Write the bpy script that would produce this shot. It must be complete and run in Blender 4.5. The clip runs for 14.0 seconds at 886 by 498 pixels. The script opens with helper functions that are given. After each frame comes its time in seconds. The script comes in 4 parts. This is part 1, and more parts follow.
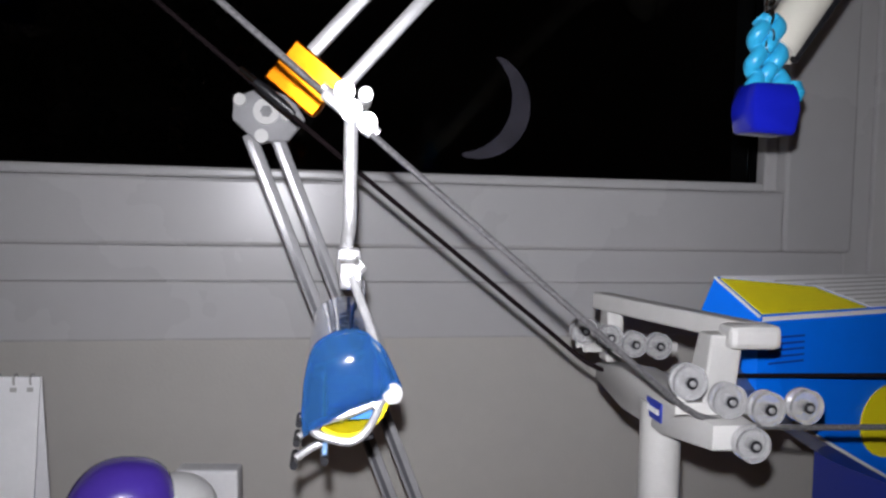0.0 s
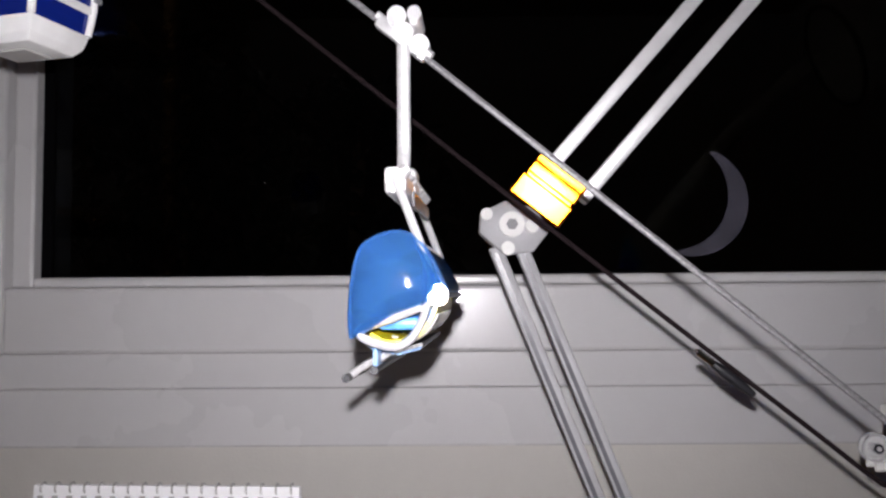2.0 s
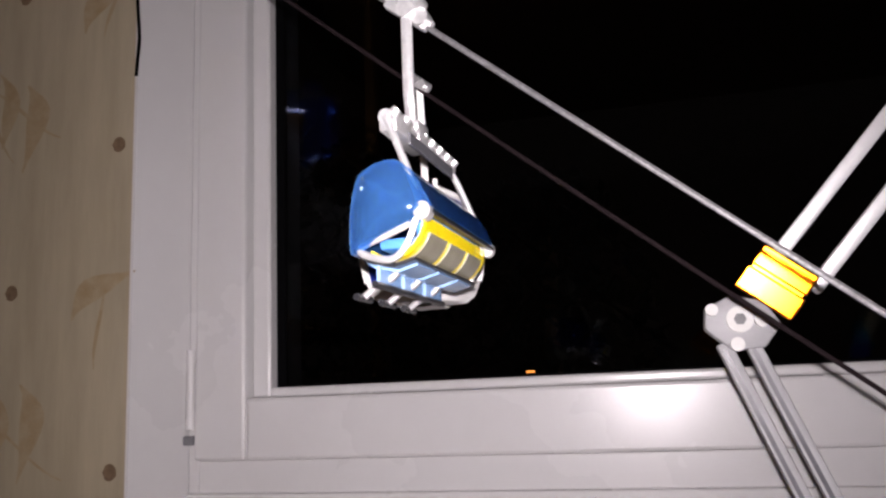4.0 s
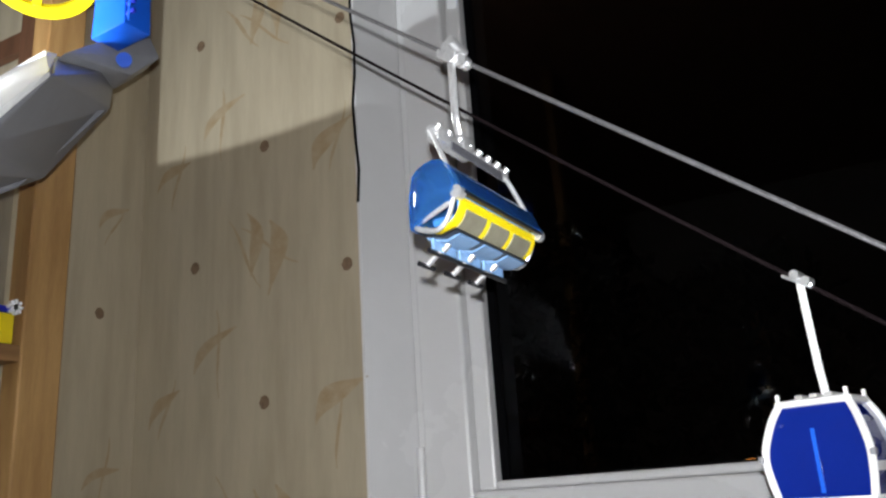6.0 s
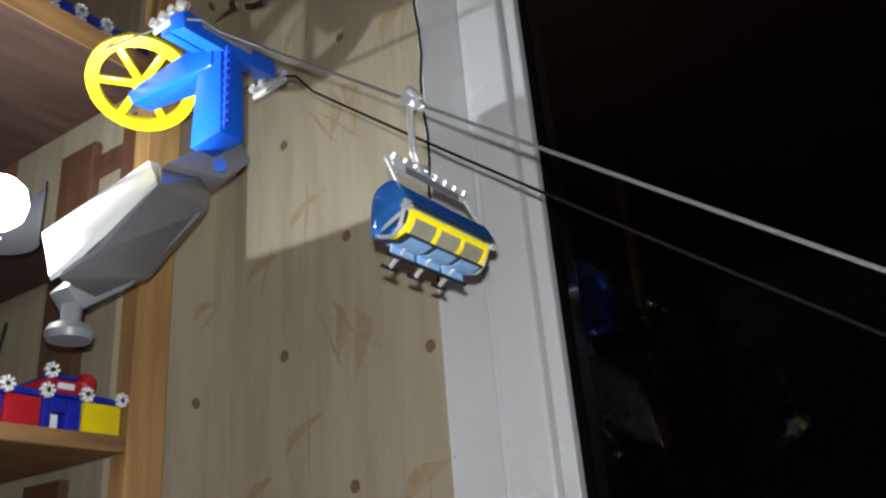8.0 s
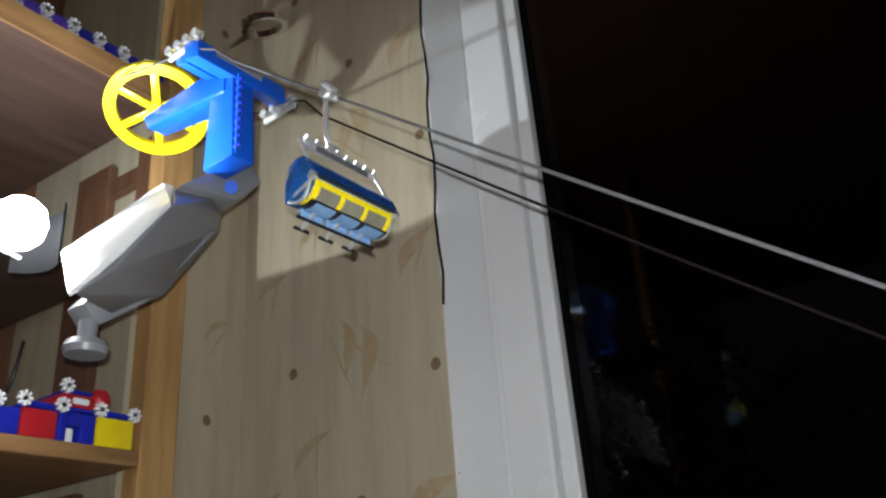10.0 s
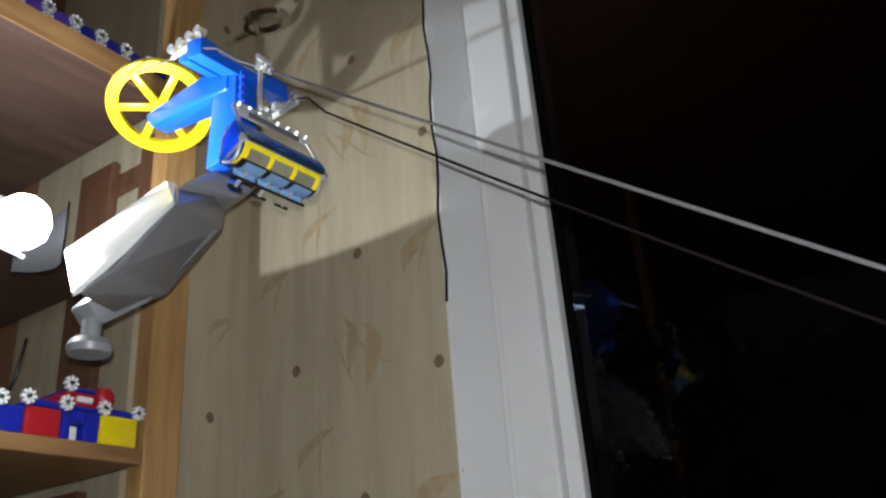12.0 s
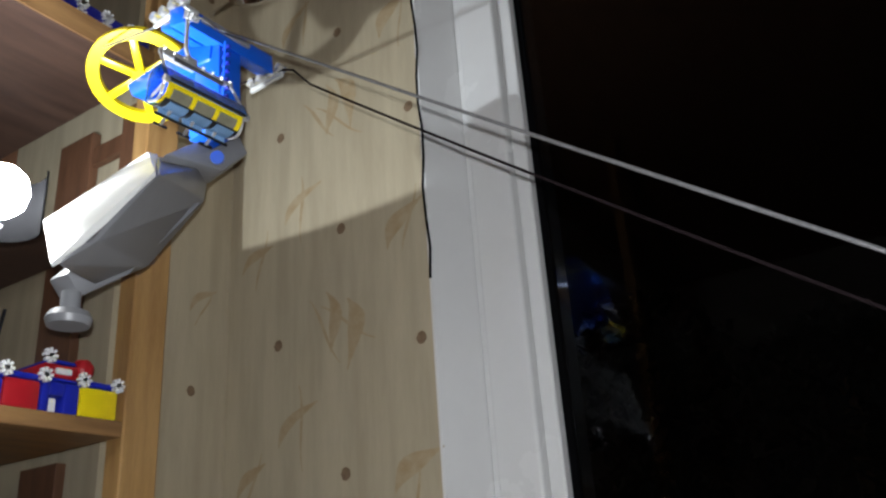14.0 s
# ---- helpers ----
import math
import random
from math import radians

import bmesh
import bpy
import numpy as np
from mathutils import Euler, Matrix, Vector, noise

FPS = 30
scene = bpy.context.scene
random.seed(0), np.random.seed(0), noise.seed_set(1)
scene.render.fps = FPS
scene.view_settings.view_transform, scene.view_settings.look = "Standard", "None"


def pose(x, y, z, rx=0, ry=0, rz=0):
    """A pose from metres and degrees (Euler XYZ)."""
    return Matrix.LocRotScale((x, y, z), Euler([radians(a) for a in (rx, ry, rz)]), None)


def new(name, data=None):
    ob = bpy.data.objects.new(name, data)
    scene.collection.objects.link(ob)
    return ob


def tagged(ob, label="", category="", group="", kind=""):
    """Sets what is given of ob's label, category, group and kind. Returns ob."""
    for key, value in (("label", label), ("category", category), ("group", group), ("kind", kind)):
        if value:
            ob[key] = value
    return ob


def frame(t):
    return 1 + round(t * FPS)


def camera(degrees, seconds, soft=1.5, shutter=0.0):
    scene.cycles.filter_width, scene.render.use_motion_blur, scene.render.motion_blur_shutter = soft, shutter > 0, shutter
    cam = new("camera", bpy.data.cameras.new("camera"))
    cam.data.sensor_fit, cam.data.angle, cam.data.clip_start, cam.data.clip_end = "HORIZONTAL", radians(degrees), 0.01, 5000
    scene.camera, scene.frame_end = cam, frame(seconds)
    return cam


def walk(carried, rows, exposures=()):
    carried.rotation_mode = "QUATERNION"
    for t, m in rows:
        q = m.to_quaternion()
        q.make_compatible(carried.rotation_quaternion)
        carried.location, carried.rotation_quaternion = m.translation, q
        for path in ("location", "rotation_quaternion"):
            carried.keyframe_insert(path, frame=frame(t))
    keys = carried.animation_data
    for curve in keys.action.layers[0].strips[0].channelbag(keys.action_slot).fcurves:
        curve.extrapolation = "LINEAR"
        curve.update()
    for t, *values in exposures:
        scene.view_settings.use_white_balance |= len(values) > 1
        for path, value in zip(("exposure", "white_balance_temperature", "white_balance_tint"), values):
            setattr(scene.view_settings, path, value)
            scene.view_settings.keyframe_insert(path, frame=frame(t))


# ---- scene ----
LENS = 56.7
PATH = [
    (0, 0.0677, 0.0749, 0.0251, -3.29, -1.29, -11.01),
    (0.5, 0.0601, 0.0820, 0.0291, -0.72, -0.89, -7.81),
    (1, 0.0518, 0.0855, 0.0348, 1.24, -0.00, -3.75),
    (1.5, 0.0367, 0.0854, 0.0326, 1.64, 0.31, -0.95),
    (2, 0.0230, 0.0812, 0.0336, 3.19, 0.45, 0.72),
    (2.5, 0.0196, 0.0792, 0.0347, 4.83, 1.02, 3.69),
    (3, 0.0158, 0.0813, 0.0341, 6.41, 1.20, 6.39),
    (3.5, 0.0120, 0.0776, 0.0388, 7.75, 1.45, 9.80),
    (4, 0.0092, 0.0679, 0.0396, 10.00, 2.29, 14.43),
    (4.2, 0.0065, 0.0633, 0.0377, 11.19, 1.87, 15.92),
    (6.3, 0.0133, 0.0048, 0.0350, 17.82, 3.80, 30.56),
    (6.5, 0.0136, 0.0005, 0.0358, 18.34, 3.85, 31.75),
    (7, 0.0136, -0.0038, 0.0347, 20.60, 4.79, 32.03),
    (7.5, 0.0156, -0.0091, 0.0310, 22.17, 4.66, 33.23),
    (8, 0.0188, -0.0126, 0.0294, 22.99, 4.45, 34.21),
    (8.2, 0.0220, -0.0142, 0.0281, 24.24, 4.45, 34.50),
    (10.3, 0.0380, -0.0277, 0.0150, 24.58, 3.96, 35.05),
    (10.5, 0.0373, -0.0281, 0.0167, 24.36, 3.89, 35.08),
    (11, 0.0370, -0.0283, 0.0180, 24.14, 3.81, 35.10),
    (11.5, 0.0361, -0.0274, 0.0190, 24.06, 3.79, 34.86),
    (12, 0.0360, -0.0276, 0.0193, 24.26, 4.13, 35.08),
    (12.5, 0.0342, -0.0267, 0.0196, 23.77, 3.95, 34.54),
    (13, 0.0338, -0.0250, 0.0198, 23.34, 3.69, 34.32),
    (13.5, 0.0320, -0.0242, 0.0200, 23.16, 3.48, 33.96),
    (14, 0.0336, -0.0253, 0.0205, 22.54, 3.77, 33.67),
]
cam = camera(LENS, 14.0, 2.4)
walk(cam, [(t, pose(x, y, z, 90 + pit, rol, yaw)) for t, x, y, z, pit, rol, yaw in PATH],
     exposures=[(0, -0.98, 6100, 13), (1, -0.70, 6250, 14), (2.5, -0.46, 6350, 17), (4.0, -0.12, 6600, 22), (6.5, 0.18, 6080, 5), (14, 0.22, 6080, 5)])

# ---- light: night outside, a torch beside the lens, a bare bulb by the shelf ----
world = bpy.data.worlds.new("night")
scene.world = world
world.use_nodes = True
world.node_tree.nodes["Background"].inputs["Color"].default_value = (0.010, 0.006, 0.005, 1)
world.node_tree.nodes["Background"].inputs["Strength"].default_value = 0.025


BULB = Vector((-0.651, 0.320, 0.380))
up_data = bpy.data.lights.new("bulb_light", "SPOT")
up_data.energy, up_data.shadow_soft_size, up_data.color = 7.6, 0.004, (0.95, 0.97, 1.0)
up_data.spot_size, up_data.spot_blend = radians(154), 0.03
bulb_light = new("bulb_light", up_data)
bulb_light.matrix_basis = pose(BULB.x, BULB.y, BULB.z + 0.026, 180, 0, 0)


# ---- materials ----
def mat(name, color, rough=0.5, metal=0.0, vary=0.12, scale=30.0, bump=0.0, bscale=200.0, stretch=(1, 1, 1),
        color2=None, transmission=0.0, ior=1.45, emit=0.0, coat=0.0, alpha=1.0):
    m = bpy.data.materials.new(name)
    m.use_nodes = True
    nt = m.node_tree
    p = nt.nodes["Principled BSDF"]
    N, L = nt.nodes.new, nt.links.new
    tc = N("ShaderNodeTexCoord")
    mp = N("ShaderNodeMapping")
    mp.inputs["Scale"].default_value = stretch
    L(tc.outputs["Object"], mp.inputs["Vector"])
    n1 = N("ShaderNodeTexNoise")
    n1.inputs["Scale"].default_value, n1.inputs["Detail"].default_value = scale, 5
    L(mp.outputs["Vector"], n1.inputs["Vector"])
    ramp = N("ShaderNodeValToRGB")
    a = Vector(color)
    b = Vector(color2) if color2 else a * (1 - vary)
    ramp.color_ramp.elements[0].position, ramp.color_ramp.elements[1].position = 0.35, 0.65
    ramp.color_ramp.elements[0].color = (*b, 1)
    ramp.color_ramp.elements[1].color = (*a, 1)
    L(n1.outputs["Fac"], ramp.inputs["Fac"])
    n2 = N("ShaderNodeTexNoise")
    n2.inputs["Scale"].default_value, n2.inputs["Detail"].default_value = scale * 9, 3
    L(mp.outputs["Vector"], n2.inputs["Vector"])
    mix = N("ShaderNodeMix")
    mix.data_type, mix.blend_type = "RGBA", "MULTIPLY"
    mix.inputs["Factor"].default_value = min(1, vary * 1.5)
    L(ramp.outputs["Color"], mix.inputs["A"])
    L(n2.outputs["Color"], mix.inputs["B"])
    hsv = N("ShaderNodeHueSaturation")
    hsv.inputs["Saturation"].default_value = 0
    L(n2.outputs["Color"], hsv.inputs["Color"])
    bc = N("ShaderNodeBrightContrast")
    bc.inputs["Bright"].default_value = 0.35
    L(hsv.outputs["Color"], bc.inputs["Color"])
    L(bc.outputs["Color"], mix.inputs["B"])
    L(mix.outputs["Result"], p.inputs["Base Color"])
    rr = N("ShaderNodeMapRange")
    rr.inputs["To Min"].default_value, rr.inputs["To Max"].default_value = max(0, rough - 0.06), min(1, rough + 0.06)
    L(n1.outputs["Fac"], rr.inputs["Value"])
    L(rr.outputs["Result"], p.inputs["Roughness"])
    p.inputs["Metallic"].default_value = metal
    p.inputs["Transmission Weight"].default_value = transmission
    p.inputs["IOR"].default_value = ior
    p.inputs["Coat Weight"].default_value = coat
    p.inputs["Alpha"].default_value = alpha
    if emit:
        p.inputs["Emission Color"].default_value = (*color, 1)
        p.inputs["Emission Strength"].default_value = emit
    if bump:
        n3 = N("ShaderNodeTexNoise")
        n3.inputs["Scale"].default_value = bscale
        L(mp.outputs["Vector"], n3.inputs["Vector"])
        bp = N("ShaderNodeBump")
        bp.inputs["Strength"].default_value, bp.inputs["Distance"].default_value = bump, 0.001
        L(n3.outputs["Fac"], bp.inputs["Height"])
        L(bp.outputs["Normal"], p.inputs["Normal"])
    return m


PVC = mat("white_pvc", (0.72, 0.715, 0.71), 0.27, vary=0.05, scale=4, bump=0.05, bscale=60)
PALEB = mat("pale_blue_plastic", (0.20, 0.34, 0.56), 0.2, vary=0.15, scale=120)
SMOKED = mat("dark_smoked_plate", (0.10, 0.10, 0.11), 0.25, vary=0.2, scale=60)
PHOTO = mat("printed_photo", (0.10, 0.24, 0.62), 0.4, vary=0.2, scale=22, color2=(0.55, 0.62, 0.72))
GASKET = mat("black_rubber", (0.003, 0.003, 0.0035), 0.8, ior=1.08)
PAPER = mat("wallpaper", (0.47, 0.405, 0.285), 0.7, vary=0.12, scale=6, color2=(0.40, 0.34, 0.235), bump=0.15, bscale=400, stretch=(7, 7, 0.8))
PRINT = mat("wallpaper_print", (0.375, 0.275, 0.15), 0.75, vary=0.3, scale=55, color2=(0.43, 0.345, 0.22))
KNOT = mat("wallpaper_knot", (0.22, 0.145, 0.085), 0.75, vary=0.3, scale=150)
PLASTER = mat("plaster", (0.70, 0.68, 0.63), 0.85, vary=0.06, scale=5, bump=0.2, bscale=300)
CEIL = mat("ceiling_boards", (0.30, 0.15, 0.085), 0.6, vary=0.3, scale=5, color2=(0.20, 0.10, 0.055), stretch=(8, 1, 1))
FLOORW = mat("floor_boards", (0.25, 0.15, 0.08), 0.5, vary=0.3, scale=8, stretch=(1, 8, 1))
PINE = mat("varnished_pine", (0.44, 0.26, 0.10), 0.42, vary=0.3, scale=7, color2=(0.33, 0.18, 0.065), stretch=(9, 9, 1), bump=0.1)
PINEY = mat("varnished_pine_board", (0.30, 0.165, 0.065), 0.45, vary=0.3, scale=7, color2=(0.20, 0.105, 0.042), stretch=(9, 1, 9), bump=0.1)
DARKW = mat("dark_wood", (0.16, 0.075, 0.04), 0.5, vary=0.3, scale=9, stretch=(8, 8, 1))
# brown wood about a stop too dark: shade from the bulb is in its colour
SHADED_WOOD = mat("shaded_brown_wood", (0.085, 0.047, 0.033), 0.55, vary=0.3, scale=7, color2=(0.055, 0.03, 0.022), stretch=(8, 1, 8), bump=0.1)
SILVER = mat("bare_zinc", (0.92, 0.92, 0.92), 0.30, metal=0.78, vary=0.15, scale=400)
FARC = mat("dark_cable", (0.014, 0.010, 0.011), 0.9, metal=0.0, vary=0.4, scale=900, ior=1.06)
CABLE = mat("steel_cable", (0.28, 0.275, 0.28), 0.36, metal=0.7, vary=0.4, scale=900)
BUBBLE = mat("blue_bubble", (0.10, 0.36, 0.92), 0.10, vary=0.08, scale=60, transmission=0.87, ior=1.33, coat=0.6, bump=0.35, bscale=90)
NAVY = mat("navy_glass", (0.006, 0.017, 0.18), 0.06, vary=0.05, scale=20, coat=0.5)
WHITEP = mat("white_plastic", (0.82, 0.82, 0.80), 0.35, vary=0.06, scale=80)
YELLOW = mat("yellow_plastic", (0.85, 0.66, 0.005), 0.32, vary=0.08, scale=60)
SMOKE = mat("smoked_panel", (0.24, 0.225, 0.16), 0.25, vary=0.25, scale=60)
BLACK = mat("black_plastic", (0.012, 0.012, 0.014), 0.35)
BLUE = mat("blue_plastic", (0.012, 0.10, 0.62), 0.34, vary=0.08, scale=40, bump=0.05)
BLUEL = mat("seat_blue", (0.06, 0.22, 0.60), 0.4, vary=0.15, scale=200)
GREYP = mat("light_grey_plastic", (0.42, 0.415, 0.395), 0.42, vary=0.08, scale=60)
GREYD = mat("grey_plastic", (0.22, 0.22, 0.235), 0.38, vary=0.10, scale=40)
CLEAR = mat("clear_roller", (0.80, 0.80, 0.80), 0.16, vary=0.1, scale=300, transmission=0.72, ior=1.42)
LOWBAR = mat("lamp_grey_bar", (0.27, 0.27, 0.275), 0.5, vary=0.12, scale=50)
ALU = mat("lamp_aluminium", (0.55, 0.55, 0.55), 0.40, metal=0.3, vary=0.12, scale=50)
LAMPG = mat("lamp_grey_plastic", (0.22, 0.22, 0.22), 0.62, vary=0.1, scale=60)
ORANGE = mat("orange_reflector", (1.0, 0.30, 0.006), 0.20, metal=1.0, vary=0.1, scale=80)
CREAM = mat("cream_enamel", (0.74, 0.72, 0.62), 0.3, vary=0.06, scale=20)
CARD_B = mat("blue_card", (0.005, 0.17, 0.88), 0.35, vary=0.06, scale=20, coat=0.2)
CARD_Y = mat("yellow_card", (0.95, 0.82, 0.006), 0.35, vary=0.05, scale=20, coat=0.2)
CARD_W = mat("white_card", (0.80, 0.80, 0.80), 0.5, vary=0.06, scale=30)
CARD_N = mat("dark_blue_card", (0.01, 0.03, 0.32), 0.35, vary=0.06, scale=20)
PURPLE = mat("purple_plastic", (0.11, 0.055, 0.52), 0.25, vary=0.08, scale=40, coat=0.3)
RED = mat("red_plastic", (0.42, 0.012, 0.02), 0.35, vary=0.08, scale=40)
BLUED = mat("deep_blue_plastic", (0.012, 0.02, 0.36), 0.35, vary=0.08, scale=40)
TURQ = mat("turquoise_plastic", (0.04, 0.42, 0.72), 0.3, vary=0.08, scale=90)
COBALT = mat("cobalt_bead", (0.01, 0.015, 0.42), 0.12, vary=0.05, scale=90, coat=0.5)
CHROME = mat("chrome", (0.85, 0.85, 0.86), 0.08, metal=1.0, vary=0.05)
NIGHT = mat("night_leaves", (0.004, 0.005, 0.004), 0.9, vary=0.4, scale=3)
GLOWW = mat("bulb_glass", (1.0, 0.97, 0.93), 0.3, vary=0.0, emit=100.0)
REFLECT_GREY = mat("pane_reflection_grey", (0.11, 0.105, 0.14), 0.6, vary=0.4, scale=25, alpha=0.55)
TORCHG = mat("torch_glass", (1.0, 0.97, 0.97), 0.3, vary=0.0, emit=84000.0)
SODIUM = mat("distant_window", (1.0, 0.35, 0.06), 0.5, vary=0.0, emit=2.0)

GLASS = bpy.data.materials.new("window_glass")
GLASS.use_nodes = True
gp = GLASS.node_tree.nodes["Principled BSDF"]
gp.inputs["Base Color"].default_value = (0.9, 0.95, 0.95, 1)
gp.inputs["Roughness"].default_value = 0.0
gp.inputs["Transmission Weight"].default_value = 1.0
gp.inputs["IOR"].default_value = 1.34


# ---- mesh helpers ----
def part(name, bm, material, parent=None, label="", smooth=False, at=None):
    me = bpy.data.meshes.new(name)
    bmesh.ops.recalc_face_normals(bm, faces=bm.faces)
    bm.to_mesh(me)
    bm.free()
    me.materials.append(material)
    if smooth:
        for f in me.polygons:
            f.use_smooth = True
        me.set_sharp_from_angle(angle=radians(38))
    ob = new(name, me)
    if parent:
        ob.parent = parent
    if at is not None:
        ob.matrix_basis = at
    if label:
        tagged(ob, label)
    return ob


def thing(name, label, category, at=None, group="", kind=""):
    ob = new(name)
    ob.empty_display_size = 0.02
    if at is not None:
        ob.matrix_basis = at
    return tagged(ob, label, category, group, kind)


def add_box(bm, lo, hi, bev=0.0, m=None):
    made = bmesh.ops.create_cube(bm, size=1)["verts"]
    lo, hi = Vector(lo), Vector(hi)
    c, d = (lo + hi) / 2, hi - lo
    for v in made:
        v.co = Vector((v.co.x * d.x, v.co.y * d.y, v.co.z * d.z)) + c
    if bev:
        ed = list({e for v in made for e in v.link_edges})
        made = list({v for f in bmesh.ops.bevel(bm, geom=ed, offset=bev, segments=2, affect="EDGES", profile=0.5)["faces"] for v in f.verts} | {v for v in made if v.is_valid})
    if m is not None:
        bmesh.ops.transform(bm, matrix=m, verts=[v for v in made if v.is_valid])
    return bm


def box(lo, hi, bev=0.0, m=None):
    return add_box(bmesh.new(), lo, hi, bev, m)


def add_rod(bm, a, b, r, r2=None, seg=14):
    a, b = Vector(a), Vector(b)
    d = b - a
    m = Matrix.Translation((a + b) / 2) @ d.to_track_quat("Z", "Y").to_matrix().to_4x4()
    bmesh.ops.create_cone(bm, cap_ends=True, segments=seg, radius1=r, radius2=r if r2 is None else r2, depth=d.length, matrix=m)
    return bm


def rod(a, b, r, r2=None, seg=14):
    return add_rod(bmesh.new(), a, b, r, r2, seg)


def add_tube(bm, pts, r, seg=8, flat=1.0, up=Vector((0, 1, 0))):
    pts = [Vector(p) for p in pts]
    rings = []
    for i, p in enumerate(pts):
        d = (pts[min(i + 1, len(pts) - 1)] - pts[max(i - 1, 0)]).normalized()
        s = d.cross(up)
        if s.length < 1e-3:
            s = d.cross(Vector((0, 0, 1)))
        s.normalize()
        q = s.cross(d)
        rings.append([bm.verts.new(p + (s * math.cos(k * math.tau / seg) + q * math.sin(k * math.tau / seg) * flat) * r) for k in range(seg)])
    for a, b in zip(rings, rings[1:]):
        for k in range(seg):
            bm.faces.new((a[k], a[(k + 1) % seg], b[(k + 1) % seg], b[k]))
    bm.faces.new(rings[0]), bm.faces.new(rings[-1][::-1])
    return bm


def tube(pts, r, seg=8, flat=1.0, up=Vector((0, 1, 0))):
    return add_tube(bmesh.new(), pts, r, seg, flat, up)


def smooth_line(pts, n=6):
    pts = [Vector(p) for p in pts]
    out = []
    for i in range(len(pts) - 1):
        p0, p1, p2, p3 = pts[max(i - 1, 0)], pts[i], pts[i + 1], pts[min(i + 2, len(pts) - 1)]
        for k in range(n):
            t = k / n
            out.append(0.5 * (2 * p1 + (p2 - p0) * t + (2 * p0 - 5 * p1 + 4 * p2 - p3) * t * t + (3 * p1 - p0 - 3 * p2 + p3) * t ** 3))
    return out + [pts[-1]]


def prism(outline, axis, lo, hi, bev=0.0):
    """An outline in the plane across axis, drawn out from lo to hi. axis x: (y, z); y: (x, z); z: (x, y)."""
    bm = bmesh.new()

    def put(p, h):
        return {"x": (h, p[0], p[1]), "y": (p[0], h, p[1]), "z": (p[0], p[1], h)}[axis]
    a = [bm.verts.new(put(p, lo)) for p in outline]
    b = [bm.verts.new(put(p, hi)) for p in outline]
    bm.faces.new(a), bm.faces.new(b[::-1])
    for i in range(len(a)):
        j = (i + 1) % len(a)
        bm.faces.new((a[i], b[i], b[j], a[j]))
    if bev:
        bmesh.ops.recalc_face_normals(bm, faces=bm.faces)
        bmesh.ops.bevel(bm, geom=bm.edges[:], offset=bev, segments=2, affect="EDGES", profile=0.5)
    return bm


def lathe(profile, seg=28, m=None):
    """Profile of (radius, height) turned about z."""
    bm = bmesh.new()
    rings = []
    for r, z in profile:
        rings.append([bm.verts.new((r * math.cos(k * math.tau / seg), r * math.sin(k * math.tau / seg), z)) for k in range(seg)])
    for a, b in zip(rings, rings[1:]):
        for k in range(seg):
            bm.faces.new((a[k], a[(k + 1) % seg], b[(k + 1) % seg], b[k]))
    if profile[0] != profile[-1]:
        if profile[0][0] > 1e-5:
            bm.faces.new(rings[0][::-1])
        if profile[-1][0] > 1e-5:
            bm.faces.new(rings[-1])
    bmesh.ops.remove_doubles(bm, verts=bm.verts, dist=1e-6)
    if m is not None:
        bmesh.ops.transform(bm, matrix=m, verts=bm.verts)
    return bm


def sheet(profile, y0, y1, thick):
    """A bent sheet: an open profile of (x, z) with thickness, drawn out along y."""
    pts = [Vector((p[0], p[1])) for p in profile]
    outer, inner = [], []
    for i, p in enumerate(pts):
        d = (pts[min(i + 1, len(pts) - 1)] - pts[max(i - 1, 0)]).normalized()
        nn = Vector((-d.y, d.x))
        outer.append(p + nn * thick / 2)
        inner.append(p - nn * thick / 2)
    return prism([tuple(p) for p in outer] + [tuple(p) for p in reversed(inner)], "y", y0, y1)


# ---- the torch carried just over the lens ----
def hand_torch():
    t = thing("torch", "small round torch with a glowing white face", "torch")
    part("face", lathe([(0.0, 0.0), (0.0025, 0.0), (0.0025, 0.0006), (0.0, 0.0006)], 20), TORCHG, t, "glowing white face")
    part("barrel", lathe([(0.0, 0.0012), (0.0033, 0.0012), (0.0035, -0.0034), (0.0042, -0.0034), (0.0042, 0.010), (0.0, 0.010)], 24), BLACK, t, "black barrel", True)
    return t


the_torch = hand_torch()


def dome(edge, mid, y, rise, thick):
    """A thin bulging cover over an outline of (x, z) in the plane at y."""
    bm = bmesh.new()
    shells = []
    for lift in (0.0, -thick):
        rings = []
        for k in (1.0, 0.88, 0.7, 0.45, 0.2):
            rings.append([bm.verts.new((mid[0] + (a - mid[0]) * k, y + rise * (1 - k ** 3) + lift, mid[1] + (b - mid[1]) * k)) for a, b in edge])
        n = len(edge)
        for a, b in zip(rings, rings[1:]):
            for q in range(n):
                bm.faces.new((a[q], a[(q + 1) % n], b[(q + 1) % n], b[q]))
        bm.faces.new(rings[-1])
        shells.append(rings[0])
    for q in range(len(edge)):
        bm.faces.new((shells[0][q], shells[0][(q + 1) % len(edge)], shells[1][(q + 1) % len(edge)], shells[1][q]))
    return bm


# ---- the room: window wall, side walls, floor, ceiling ----
GLASS_Y, WALL_Y = 0.9040, 0.820
XL, XR, ZB, ZT = -0.391, 0.580, 0.0528, 1.20
FLOOR_Z, CEIL_Z, XC = -1.10, 1.45, -0.8990
XE, YB = 1.75, -2.4
FXL, FXR, FZB, FZT = -0.5205, 0.740, -0.1117, 1.36


def structure(name, bm, material, label, category, smooth=False):
    return tagged(part(name, bm, material, None, "", smooth), label, category, "", "structure")


